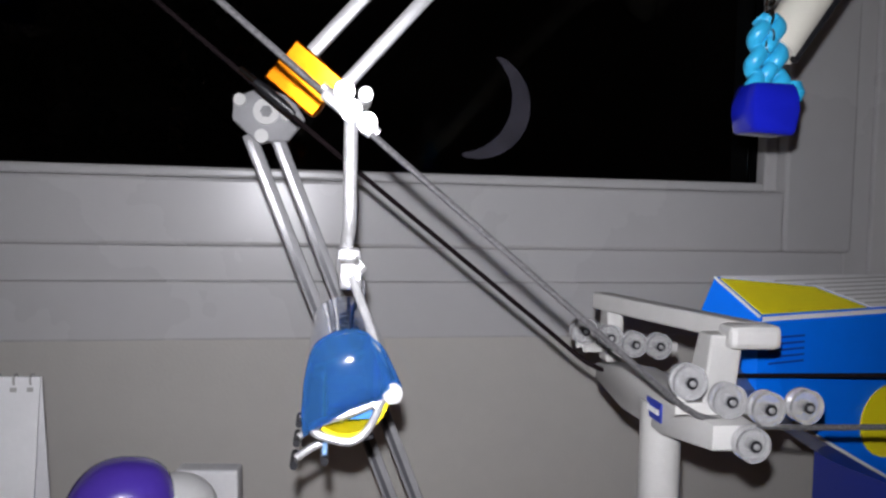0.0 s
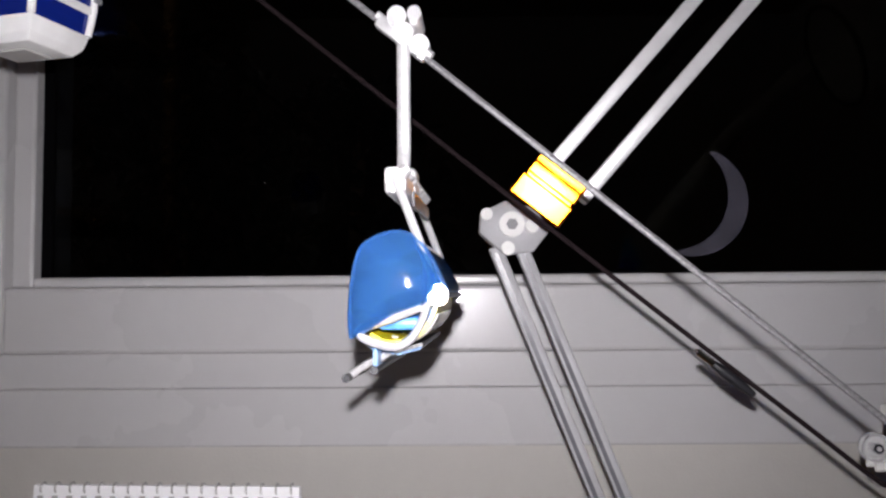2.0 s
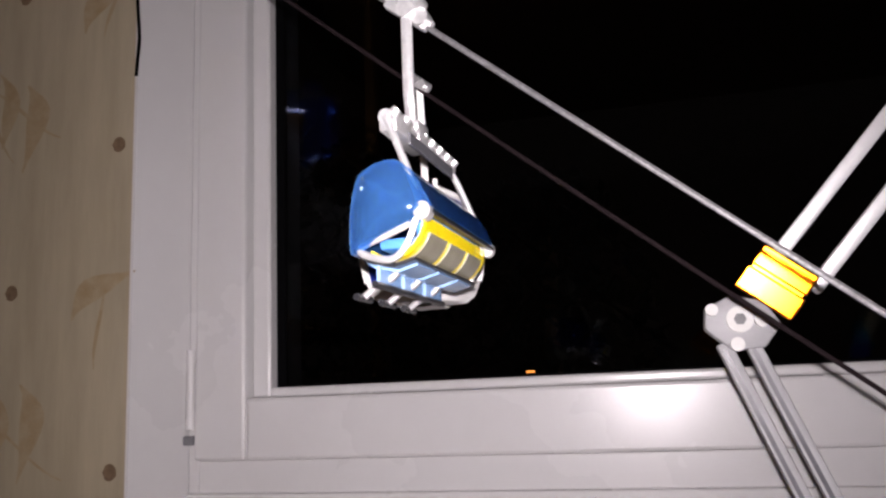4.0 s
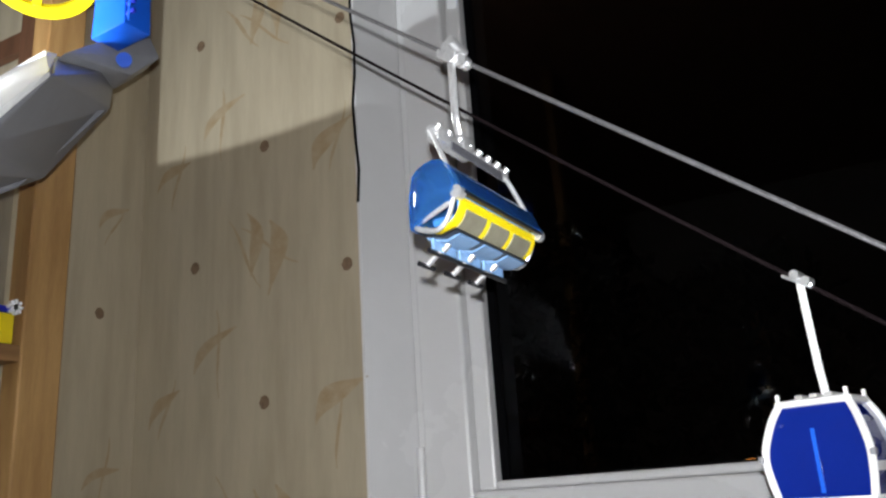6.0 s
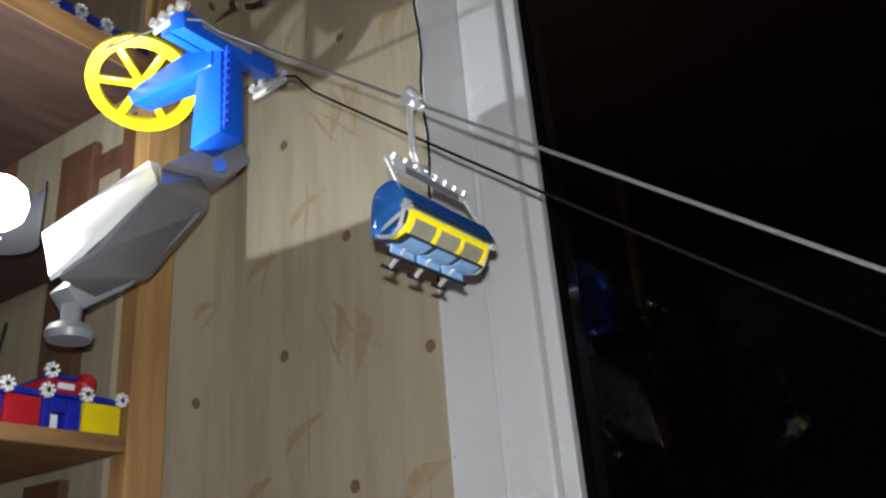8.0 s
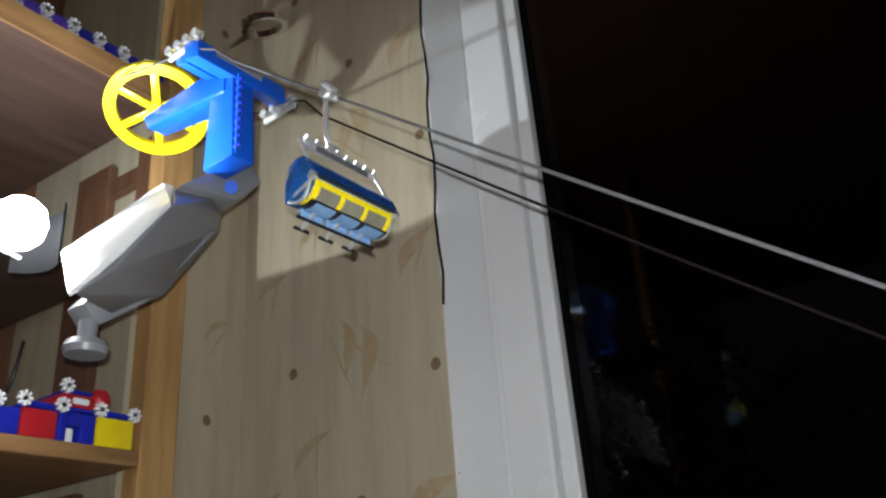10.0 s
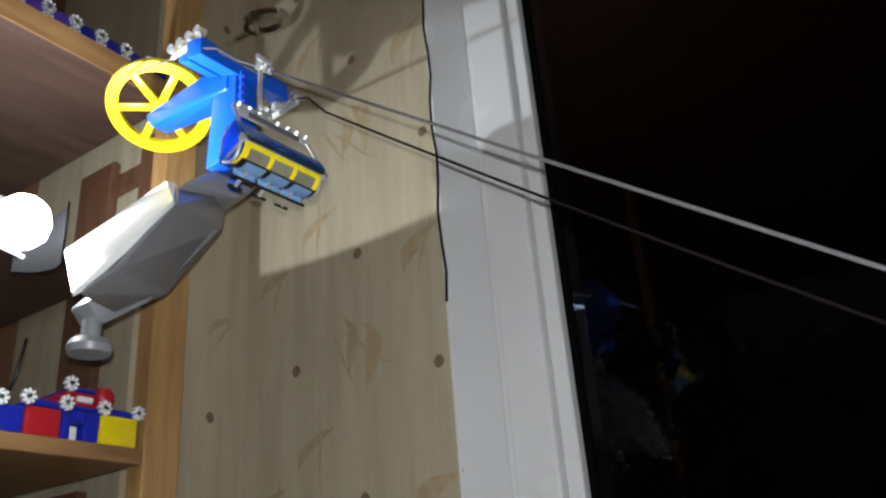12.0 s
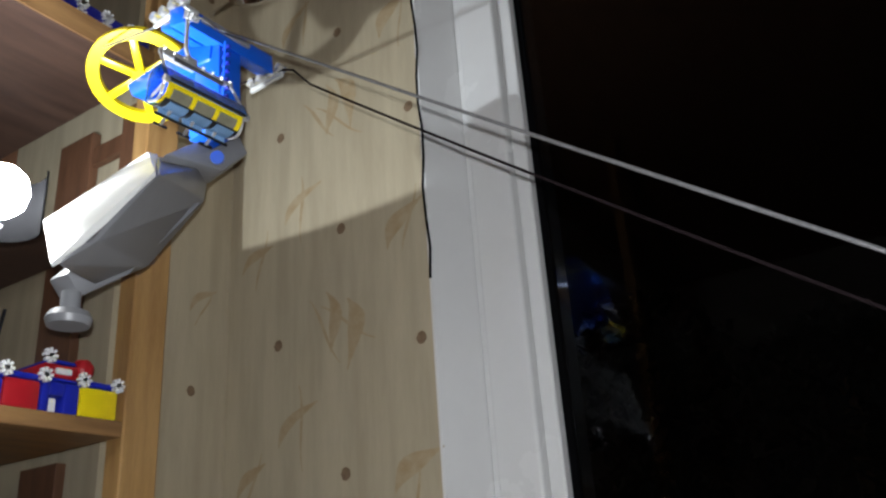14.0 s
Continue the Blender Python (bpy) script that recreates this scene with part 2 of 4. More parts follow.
structure("floor", box((-1.42, YB - 0.2, FLOOR_Z - 0.1), (XE + 0.2, 1.1, FLOOR_Z)), FLOORW, "brown varnished floor boards in a small room", "floor")
structure("ceiling", box((-1.42, YB - 0.2, CEIL_Z), (XE + 0.2, 1.1, CEIL_Z + 0.1)), CEIL, "brown wooden board ceiling", "ceiling")
wall = structure("wall_north", box((-1.37, WALL_Y, FLOOR_Z), (FXL, 1.08, CEIL_Z)), PAPER, "beige wallpaper with knots and leaf prints beside the window", "wall")
part("wall_below", box((FXL, 0.886, FLOOR_Z), (FXR, 1.08, FZB)), PLASTER, wall, "plain grey-white painted wall below the window")
part("wall_right", box((FXR, WALL_Y, FLOOR_Z), (XE, 1.08, CEIL_Z)), PLASTER, wall)
part("wall_above", box((FXL, WALL_Y, FZT), (FXR, 1.08, CEIL_Z)), PLASTER, wall)
part("reveal", prism([(FXL, WALL_Y - 0.001), (FXL + 0.004, WALL_Y - 0.001), (FXL + 0.0325, 0.8785), (FXL + 0.0325, 0.8798), (FXL, 0.8798)], "z", FLOOR_Z, FZT), PVC, wall, "white trim in the window reveal")
BACK_X = -1.22
wall_w = structure("wall_west", box((BACK_X, 0.616, FLOOR_Z), (XC, WALL_Y, CEIL_Z)), PAPER, "beige papered wall return beside the wooden shelf", "wall")
part("alcove_back", box((BACK_X - 0.15, YB, FLOOR_Z), (BACK_X, WALL_Y, CEIL_Z)), PLASTER, wall_w, "plain wall behind the shelf")
structure("wall_east", box((XE, YB, FLOOR_Z), (XE + 0.15, 1.08, CEIL_Z)), PLASTER, "plain painted side wall", "wall")
structure("wall_south", box((-1.37, YB - 0.15, FLOOR_Z), (XE + 0.15, YB, CEIL_Z)), PLASTER, "plain painted back wall", "wall")


def window():
    w = thing("window_1", "large white plastic window frame with black gaskets, night behind", "window", kind="structure")
    y0 = 0.880

    def ring(name, x0, x1, z0, z1, wl, wr, wb, wt, ya, yb, bev, material, label=""):
        for nm, lo, hi in (("left", (x0, ya, z0), (x0 + wl, yb, z1)), ("right", (x1 - wr, ya, z0), (x1, yb, z1)),
                           ("bottom", (x0 + wl, ya, z0), (x1 - wr, yb, z0 + wb)), ("top", (x0 + wl, ya, z1 - wt), (x1 - wr, yb, z1))):
            part(name, box(lo, hi, bev), material, w, label)
    # fixed frame in two steps, then the sash, its inner bevel and the gasket
    ring("frame_member", FXL + 0.003, FXR, FZB, FZT, 0.030, 0.030, 0.0561, 0.05, y0, 0.985, 0.002, PVC)
    ring("frame_step", FXL + 0.033, FXR - 0.030, FZB + 0.0561, FZT - 0.05, 0.013, 0.031, 0.0342, 0.04, y0 + 0.004, 0.98, 0.002, PVC)
    ring("sash_member", FXL + 0.0475, 0.678, -0.0208, ZT + 0.08, 0.0610, 0.083, 0.064, 0.07, y0 - 0.012, 0.9035, 0.004, PVC)
    ring("glazing_bead", -0.4118, 0.5948, 0.0434, ZT + 0.01, 0.0212, 0.0152, 0.0098, 0.01, y0 + 0.004, 0.9035, 0.003, PVC)
    ring("gasket", XL - 0.001, XR + 0.001, ZB - 0.001, ZT, 0.011, 0.008, 0.004, 0.004, GLASS_Y - 0.004, 0.945, 0.001, GASKET)
    pane = part("pane", box((XL + 0.0105, GLASS_Y, ZB + 0.003), (XR - 0.0075, GLASS_Y + 0.004, ZT - 0.003)), GLASS, w, "dark reflecting window pane")
    pane.visible_shadow = False
    part("hinge_cap", rod((-0.480, y0 - 0.006, 0.012), (-0.480, y0 - 0.006, 0.097), 0.0052), PVC, w, "white hinge cover", True)
    part("hinge_pin", box((-0.486, y0 - 0.012, -0.004), (-0.474, y0 - 0.002, 0.006), 0.002), GREYD, w)
    return w


window()


def bark_print(cx, cz, r, parent, plane):
    """A printed knot: a flat disc on the wall; plane gives the wall's point from (along, up)."""
    bm = bmesh.new()
    vs = [bm.verts.new(plane(cx + r * 0.9 * math.cos(k * math.tau / 14) * (1 + 0.12 * math.sin(3 * k)), cz + r * math.sin(k * math.tau / 14))) for k in range(14)]
    bm.faces.new(vs)
    part("knot_print", bm, KNOT, parent)


def leaf_print(cx, cz, size, turn, parent, plane):
    """A faint printed leaf: a broad curled blade with a thin stem."""
    bm = bmesh.new()
    rnd = random.Random(int(cx * 1000) + int(cz * 777))
    for k in range(1, 3):
        a = turn + (k - 1) * 0.9 + rnd.uniform(-0.2, 0.2)
        ln = size * (1.0 if k == 1 else rnd.uniform(0.9, 1.3))
        wd = size * (0.34 if k == 1 else rnd.uniform(0.05, 0.09))
        ox, oz = cx + rnd.uniform(-0.12, 0.12) * size, cz + rnd.uniform(-0.15, 0.15) * size
        left, right = [], []
        for i in range(11):
            t = i / 10
            bend = 0.60 * ln * math.sin(t * 2.4 + k)
            px, pz = ox + math.cos(a) * ln * (t - 0.5) - math.sin(a) * bend * 0.5, oz + math.sin(a) * ln * (t - 0.5) + math.cos(a) * bend * 0.5
            h = wd * math.sin(math.pi * min(max(t, 0.03), 0.97)) ** 1.3 * (0.85 + 0.25 * math.sin(4 * t + 2 * k + cx * 50)) * 0.5 + 0.0006
            left.append((px - math.sin(a) * h, pz + math.cos(a) * h))
            right.append((px + math.sin(a) * h * 0.8, pz - math.cos(a) * h * 0.8))
        for i in range(10):
            q = [left[i], left[i + 1], right[i + 1], right[i]]
            bm.faces.new([bm.verts.new(plane(x, z, 0.0002 * k)) for x, z in q])
    part("leaf_print", bm, PRINT, parent)


def north(x, z, lift=0.0):
    return (x, WALL_Y - 0.0006 - lift, z)


def west(y, z, lift=0.0):
    return (XC + 0.0006 + lift, y, z)


for k in range(-2, 4):
    dz = k * 0.348
    for x, z in ((-0.5386, 0.322), (-0.7913, 0.364), (-0.6690, 0.167)):
        if -0.5 < z + dz < 1.4:
            bark_print(x, z + dz, 0.0088, wall, north)
    for x, z, a, sz in ((-0.661, 0.360, -1.1, 0.085), (-0.548, 0.490, 1.0, 0.075), (-0.705, 0.390 + 0.335, -1.3, 0.075), (-0.833, 0.515, 0.9, 0.06), (-0.745, 0.23, 1.1, 0.075)):
        if -0.5 < z + dz < 1.4:
            leaf_print(x, z + dz, sz * 1.15, a, wall, north)
    bark_print(0.754, 0.307 + dz, 0.008, wall_w, west)
    leaf_print(0.775, 0.44 + dz, 0.06, 0.9, wall_w, west)

# faint crescent added flat on the pane, standing in for a reflection
crescent = [(0.264 + 0.055 * math.cos(radians(a)), 0.125 + 0.055 * math.sin(radians(a))) for a in range(-108, 69, 6)]
crescent += [(0.243 + 0.0565 * math.cos(radians(a)), 0.1325 + 0.0565 * math.sin(radians(a))) for a in range(48, -88, -6)]
tagged(part("crescent_reflection", prism(crescent, "y", GLASS_Y - 0.0012, GLASS_Y - 0.0004), REFLECT_GREY), "faint grey crescent standing in for a reflection on the window pane", "sticker")

# peeling black seal between wallpaper and frame
seal = bmesh.new()
add_tube(seal, [(FXL + 0.0015 + 0.003 * math.sin(k * 1.7), WALL_Y - 0.001, 0.398 + k * 0.045) for k in range(17)], 0.0022, 6)
tagged(part("window_seal", seal, GASKET), "thin black peeling seal strip beside window frame", "seal", "", "structure")


# ---- the ropeway: directions and sag of its two cables ----
U = Vector((-0.9986, 0.0537, 0.0))
NW = Vector((0.0537, 0.9986, 0.0))
ROPE0 = Vector((0.0909, 0.3680, 0.0))
GAUGE = 0.115
TOWER_S = -0.130


def z_near(s):
    return 0.058 + 0.822 * s + 0.02 * s * s if s > TOWER_S else -0.0574 + 0.0089 * math.exp((s - TOWER_S) / 0.015)


def z_far(s):
    return 0.0488 + 0.7985 * s + 0.062 * s * s if s > TOWER_S else -0.0610 + 0.0070 * math.exp((s - TOWER_S) / 0.015)


def on_near(s):
    p = ROPE0 + U * s
    return Vector((p.x, p.y, z_near(s)))


def on_far(s):
    p = ROPE0 + U * s + NW * GAUGE
    return Vector((p.x, p.y, z_far(s)))


ALONG = Matrix((U, -NW, Vector((0, 0, 1)))).transposed().to_4x4()   # x: up the line, y: towards the room


def cable(name, pts, label, material, anchor):
    bm = tube([p - anchor for p in smooth_line(pts, 3)], 0.00124, 8, 1.0, Vector((0, 0, 1)))
    ob = part(name, bm, material, None, "", True)
    ob.location = anchor
    return tagged(ob, label, "cable")


HOLD = 0.5      # where along the line both cables turn when they lift


WHEEL_C = Vector((-0.6721, 0.4700, 0.5930))
haul = cable("haul_cable", [on_near(-0.62), on_near(-0.3)] + [on_near(TOWER_S + 0.015 * k) for k in range(-5, 1)] + [on_near(-0.1 + k * 0.05) for k in range(0, 15)] + [WHEEL_C + Vector((0.01, -0.054, 0.018))],
      "thin twisted steel cable of the model ropeway, uphill side", CABLE, on_near(HOLD))
HOLD_FAR = 0.62
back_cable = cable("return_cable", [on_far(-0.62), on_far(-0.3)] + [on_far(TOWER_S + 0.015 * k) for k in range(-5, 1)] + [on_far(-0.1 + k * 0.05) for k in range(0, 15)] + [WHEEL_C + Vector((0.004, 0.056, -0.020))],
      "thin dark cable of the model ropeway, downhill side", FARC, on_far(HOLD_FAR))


sleeve = thing("cable_sleeve", "dark splice sleeve with a shiny end on the cable", "sleeve")
part("sleeve_body", lathe([(0.0, -0.013), (0.0016, -0.012), (0.0026, -0.004), (0.0026, 0.006), (0.0018, 0.012), (0.0, 0.013)], 12, Matrix.Rotation(radians(90), 4, "Y")), BLACK, sleeve, "", True)
part("sleeve_tip", lathe([(0.0, -0.006), (0.0019, -0.005), (0.0019, 0.004), (0.0, 0.006)], 12, Matrix.Translation((0.017, 0, 0)) @ Matrix.Rotation(radians(90), 4, "Y")), CHROME, sleeve, "shiny metal tip", True)


# ---- the chair with its bubble; origin at the cable clamp, x ahead, y towards the room ----
def chair():
    c = thing("chairlift_chair", "model six-seat lift chair with blue bubble hanging from cable", "lift chair")
    ya, yb = 0.0305, -0.0560
    c.scale = (1.04, 1.04, 1.10)
    ym = (ya + yb) / 2
    slope = radians(37)
    tilt = Matrix.Rotation(-slope, 4, "Y")
    # clamp on the cable
    bm = box((-0.010, -0.002, -0.0030), (0.011, 0.0025, 0.0010), 0.0008, tilt)
    add_rod(bm, tilt @ Vector((-0.0115, 0, 0.0005)), tilt @ Vector((0.0125, 0, 0.0005)), 0.0016)
    grip = part("grip", bm, SILVER, c, "bare metal cable clamp", True)
    for x, z in ((0.0055, 0.0035), (-0.0065, 0.0005)):
        p = tilt @ Vector((x, 0, z))
        part("grip_roller", rod(p + Vector((0, -0.003, 0)), p + Vector((0, 0.0045, 0)), 0.0034, None, 18), SILVER, grip, "", True)
    p = tilt @ Vector((-0.0015, 0, 0.0055))
    part("guide_pin", rod(p + Vector((0, -0.003, 0)), p + Vector((0, 0.012, 0.001)), 0.0024, None, 16), SILVER, grip, "", True)
    part("hanger_pin", rod((0, -0.001, 0.0), (0, 0.0062, 0.0), 0.0036, None, 18), SILVER, grip, "", True)
    # hanger
    bm = bmesh.new()
    add_tube(bm, smooth_line([(0, 0.004, 0), (0, 0.004, -0.014), (0, 0.004, -0.028), (0.0, 0.0035, -0.036), (0.0006, 0.000, -0.042), (0.0008, -0.003, -0.047)], 3), 0.0023, 10, 0.7)
    part("hanger", bm, SILVER, c, "flat bare metal hanger arm", True)
    # cross beam with spring knobs
    bm = rod((0, ya, -0.0500), (0, yb + 0.008, -0.0500), 0.0028)
    add_box(bm, (-0.0035, ym + 0.006, -0.0545), (0.0035, ya - 0.002, -0.0465), 0.0012)
    add_box(bm, (-0.0042, -0.007, -0.0525), (0.0042, 0.005, -0.0435), 0.0015)
    beam = part("cross_beam", bm, SILVER, c, "", True)
    for k in range(8):
        y = ya - 0.003 - k * 0.0104
        part("spring_knob", rod((-0.0002, y, -0.0502), (-0.0038, y, -0.0470), 0.0023, 0.0019, 10), SILVER, beam, "", True)
    # side frames: arm, pivot and the loop beside the seat
    for y, o in ((ya, 1), (yb, -1)):
        top = 0.0 if o > 0 else 0.008
        arm = smooth_line([(0, y + top, -0.0500), (-0.0030, y + top * 0.7, -0.0570), (-0.0080, y + top * 0.3, -0.0700), (-0.0115, y, -0.0800), (-0.0100, y, -0.0870), (-0.0080, y, -0.0885)], 3)
        f = part("side_frame", tube(arm, 0.0014, 8), SILVER, c, "bent bare metal side frame", True)
        loop = smooth_line([(-0.0080, y, -0.0875), (0.0000, y, -0.0905), (0.0095, y, -0.0935), (0.0108, y, -0.0955), (0.0070, y, -0.0975), (0.0000, y, -0.0990), (-0.0050, y, -0.0965), (-0.0085, y, -0.0910), (-0.0100, y, -0.0860)], 3)
        part("arm_rest", tube(loop, 0.0013, 8), SILVER, f, "", True)
        part("pivot_disc", rod((-0.0133, y - 0.002 * o, -0.0842), (-0.0133, y + 0.0028 * o, -0.0842), 0.0031, None, 18), SILVER, f, "", True)
    part("wind_plate", box((-0.0050, yb + 0.020, -0.0572), (-0.0040, ya - 0.012, -0.0525), 0.0004, None), SMOKED, c, "dark smoked plate under the beam")
    # seat shell: yellow with smoked panels behind
    prof = [(-0.0125, -0.0850), (-0.0118, -0.0890), (-0.0095, -0.0930), (-0.0058, -0.0962), (-0.0010, -0.0978), (0.0040, -0.0975), (0.0080, -0.0955)]
    prof2 = [tuple(v.xz) for v in smooth_line([(a, 0, b) for a, b in prof], 3)]
    seat = part("seat_shell", sheet(prof2, yb + 0.003, ya - 0.003, 0.0012), YELLOW, c, "yellow plastic seat shell", True)
    wid = (ya - yb - 0.006 - 0.006) / 3
    cut = prof2[3:17]
    for k in range(3):
        y0 = yb + 0.006 + k * wid
        shift = [(x - 0.0009 * 0.7, z - 0.0009 * 0.7) for x, z in cut]
        part("back_panel", sheet(shift, y0 + wid * 0.10, y0 + wid * 0.90, 0.0007), SMOKE, seat, "smoked grey back panel", True)
    for k in range(3):
        y0 = yb + 0.005 + k * (wid + 0.0006)
        bm = box((-0.0085, y0, -0.0945), (0.0065, y0 + wid - 0.001, -0.0905), 0.0015)
        add_box(bm, (-0.0110, y0, -0.0925), (-0.0075, y0 + wid - 0.001, -0.0740), 0.0015, Matrix.Identity(4))
        part("cushion", bm, BLUEL, seat, "blue padded seat", True)
    # bubble
    hood = [(0.0132, -0.0965), (0.0137, -0.0930), (0.0137, -0.0880), (0.0130, -0.0800), (0.0108, -0.0715), (0.0068, -0.0680), (0.0010, -0.0662), (-0.0045, -0.0668), (-0.0095, -0.0710), (-0.0130, -0.0770), (-0.0158, -0.0828)]
    hood2 = [tuple(v.xz) for v in smooth_line([(a, 0, b) for a, b in hood], 4)]
    bub = part("bubble", sheet(hood2, yb - 0.001, ya + 0.001, 0.0009), BUBBLE, c, "translucent blue plastic weather bubble", True)
    edge = hood2 + [(-0.0120, -0.0860), (0.0, -0.0900), (0.0090, -0.0950)]
    for y, o in ((ya + 0.0006, 1), (yb - 0.0006, -1)):
        part("bubble_side", dome(edge, (-0.0005, -0.0815), y, o * 0.0045, o * 0.0007), BUBBLE, bub, "", True)
    part("bubble_rim", tube([(x, ya + 0.0008, z) for x, z in hood2], 0.0007, 6), BUBBLE, bub, "", True)
    part("bubble_seal", box((-0.0166, yb, -0.0850), (-0.0138, ya, -0.0832), 0.0006), BLACK, bub)
    part("underseat", sheet([(-0.0080, -0.0985), (0.0, -0.1005), (0.009, -0.0985), (0.0130, -0.0960)], yb + 0.004, ya - 0.004, 0.0010), BLACK, c, "black underside", True)
    for k in range(3):
        y = yb + 0.0075 + k * (wid + 0.0002)
        part("seat_base", sheet([(-0.0070, -0.0996), (0.0, -0.1015), (0.0088, -0.0996), (0.0118, -0.0978)], y, y + wid - 0.0055, 0.0009), PALEB, c, "pale blue seat base", True)
    for k in range(3):
        y = yb + 0.007 + k * (wid + 0.0004)
        part("leg_shield", box((0.0064, y, -0.1062), (0.0080, y + wid - 0.003, -0.0968), 0.0006), PALEB, c, "pale blue leg shield")
    part("foot_rail", rod((0.0072, ya - 0.004, -0.1060), (0.0072, yb + 0.004, -0.1060), 0.0013, None, 8), BLACK, c, "black lower rail", True)
    # foot rests
    for k in range(3):
        y = ya - 0.017 - k * 0.0245
        ft = part("foot_rest", tube(smooth_line([(0.0020, y, -0.0965), (0.0030, y, -0.1000), (0.0060, y, -0.1030), (0.0110, y, -0.1050), (0.0165, y, -0.1085)], 3), 0.0013, 8, 1.3), SILVER, c, "bent metal foot rest with black tip", True)
        part("foot_bar", rod((0.0170, y + 0.0068, -0.1090), (0.0170, y - 0.0068, -0.1090), 0.0013, None, 8), BLACK, ft, "black foot bar", True)
    return c


the_chair = chair()


# ---- the gondola on the other cable ----
def gondola():
    g = thing("gondola_cabin", "white model gondola cabin with dark blue windows hanging from cable", "gondola")
    top = -0.080
    g.scale = (0.84, 0.84, 0.84)
    bm = box((-0.010, -0.002, -0.003), (0.011, 0.0025, 0.001), 0.0008, Matrix.Rotation(radians(33), 4, "Y"))
    add_rod(bm, (0, -0.006, 0.002), (0, 0.006, 0.002), 0.003)
    add_rod(bm, (0.006, -0.005, -0.003), (0.006, 0.005, -0.003), 0.0028)
    part("grip", bm, SILVER, g, "bare metal cable clamp", True)
    part("hanger", tube(smooth_line([(0, 0.003, 0), (0, 0.004, -0.02), (0.001, 0.004, -0.055), (0.003, 0.001, -0.074), (0.003, 0, top)], 3), 0.0026, 10, 0.7), WHITEP, g, "", True)
    # half lengths (x), half widths (y) and heights of the cabin's rings
    rings = [(0.021, 0.0165, top), (0.0265, 0.0220, top - 0.012), (0.0310, 0.0265, top - 0.032), (0.0280, 0.0245, top - 0.0555), (0.0252, 0.0220, top - 0.0652), (0.0205, 0.0180, top - 0.0700)]

    def corner(i, sx, sy, out=0.0):
        a, b, z = rings[i]
        return Vector((sx * (a + out), sy * (b + out), z))
    body = bmesh.new()
    vs = [[body.verts.new(corner(i, sx, sy, -0.0012)) for sx, sy in ((1, 1), (-1, 1), (-1, -1), (1, -1))] for i in range(6)]
    for a, b in zip(vs[:4], vs[1:5]):
        for k in range(4):
            body.faces.new((a[k], a[(k + 1) % 4], b[(k + 1) % 4], b[k]))
    body.faces.new(vs[0]), body.faces.new(vs[4][::-1])
    part("window_shell", body, NAVY, g, "dark blue glossy windows", True)
    bm = bmesh.new()
    vs = [[bm.verts.new(corner(i, sx, sy, 0.0006)) for sx, sy in ((1, 1), (-1, 1), (-1, -1), (1, -1))] for i in (3, 4, 5)]
    for a, b in zip(vs, vs[1:]):
        for k in range(4):
            bm.faces.new((a[k], a[(k + 1) % 4], b[(k + 1) % 4], b[k]))
    bm.faces.new(vs[0]), bm.faces.new(vs[2][::-1])
    bmesh.ops.bevel(bm, geom=bm.edges[:], offset=0.001, segments=2, affect="EDGES", profile=0.5)
    skirt = part("floor_pan", bm, WHITEP, g, "white plastic floor pan", True)
    part("floor_plate", box((-0.012, -0.011, top - 0.0726), (0.012, 0.011, top - 0.0713), 0.0004), GREYP, skirt)
    part("roof", box((-0.022, -0.0175, top - 0.002), (0.022, 0.0175, top + 0.0025), 0.0018), WHITEP, g, "white plastic roof", True)
    for k in range(3):
        part("roof_rib", box((-0.012 + k * 0.009, -0.012, top + 0.0027), (-0.007 + k * 0.009, 0.012, top + 0.0052), 0.0008), GREYP, g)
    for sx in (1, -1):
        for sy in (1, -1):
            part("corner_post", tube(smooth_line([corner(i, sx, sy, -0.0006) for i in range(4)], 4), 0.0024, 8), WHITEP, g, "", True)
    for sx in (1, -1):
        part("end_rail", tube([corner(0, sx, 1), corner(0, sx, -1)], 0.0022, 8, 1.0, Vector((0, 0, 1))), WHITEP, g, "", True)
        for sy in (1, -1):
            part("side_hook", box((sx * 0.0322 - 0.0016, sy * 0.0270 - 0.003, top - 0.034), (sx * 0.0322 + 0.0016, sy * 0.0270 + 0.003, top - 0.030), 0.0008), GREYD, g)
            part("roof_hook", box((sx * 0.0205 - 0.0012, sy * 0.0165 - 0.0012, top + 0.001), (sx * 0.0205 + 0.0012, sy * 0.0165 + 0.0012, top + 0.0065), 0.0005), WHITEP, g)
    for sx in (1, -1):
        part("waist_rail", box((sx * 0.0302 - 0.0008, -0.0235, top - 0.0425), (sx * 0.0302 + 0.0008, 0.0235, top - 0.0370), 0.0006), WHITEP, g)
    for sy in (1, -1):
        part("side_rail", tube([corner(0, 1, sy), corner(0, -1, sy)], 0.0022, 8, 1.0, Vector((0, 0, 1))), WHITEP, g, "", True)
    for sy in (1, -1):
        part("door_seam", box((-0.0011, sy * 0.0252 - 0.0004, top - 0.053), (0.0011, sy * 0.0252 + 0.0004, top - 0.016)), BLUE, g)
    return g


the_gondola = gondola()


# ---- the support tower ----
DESK_Z = -0.35


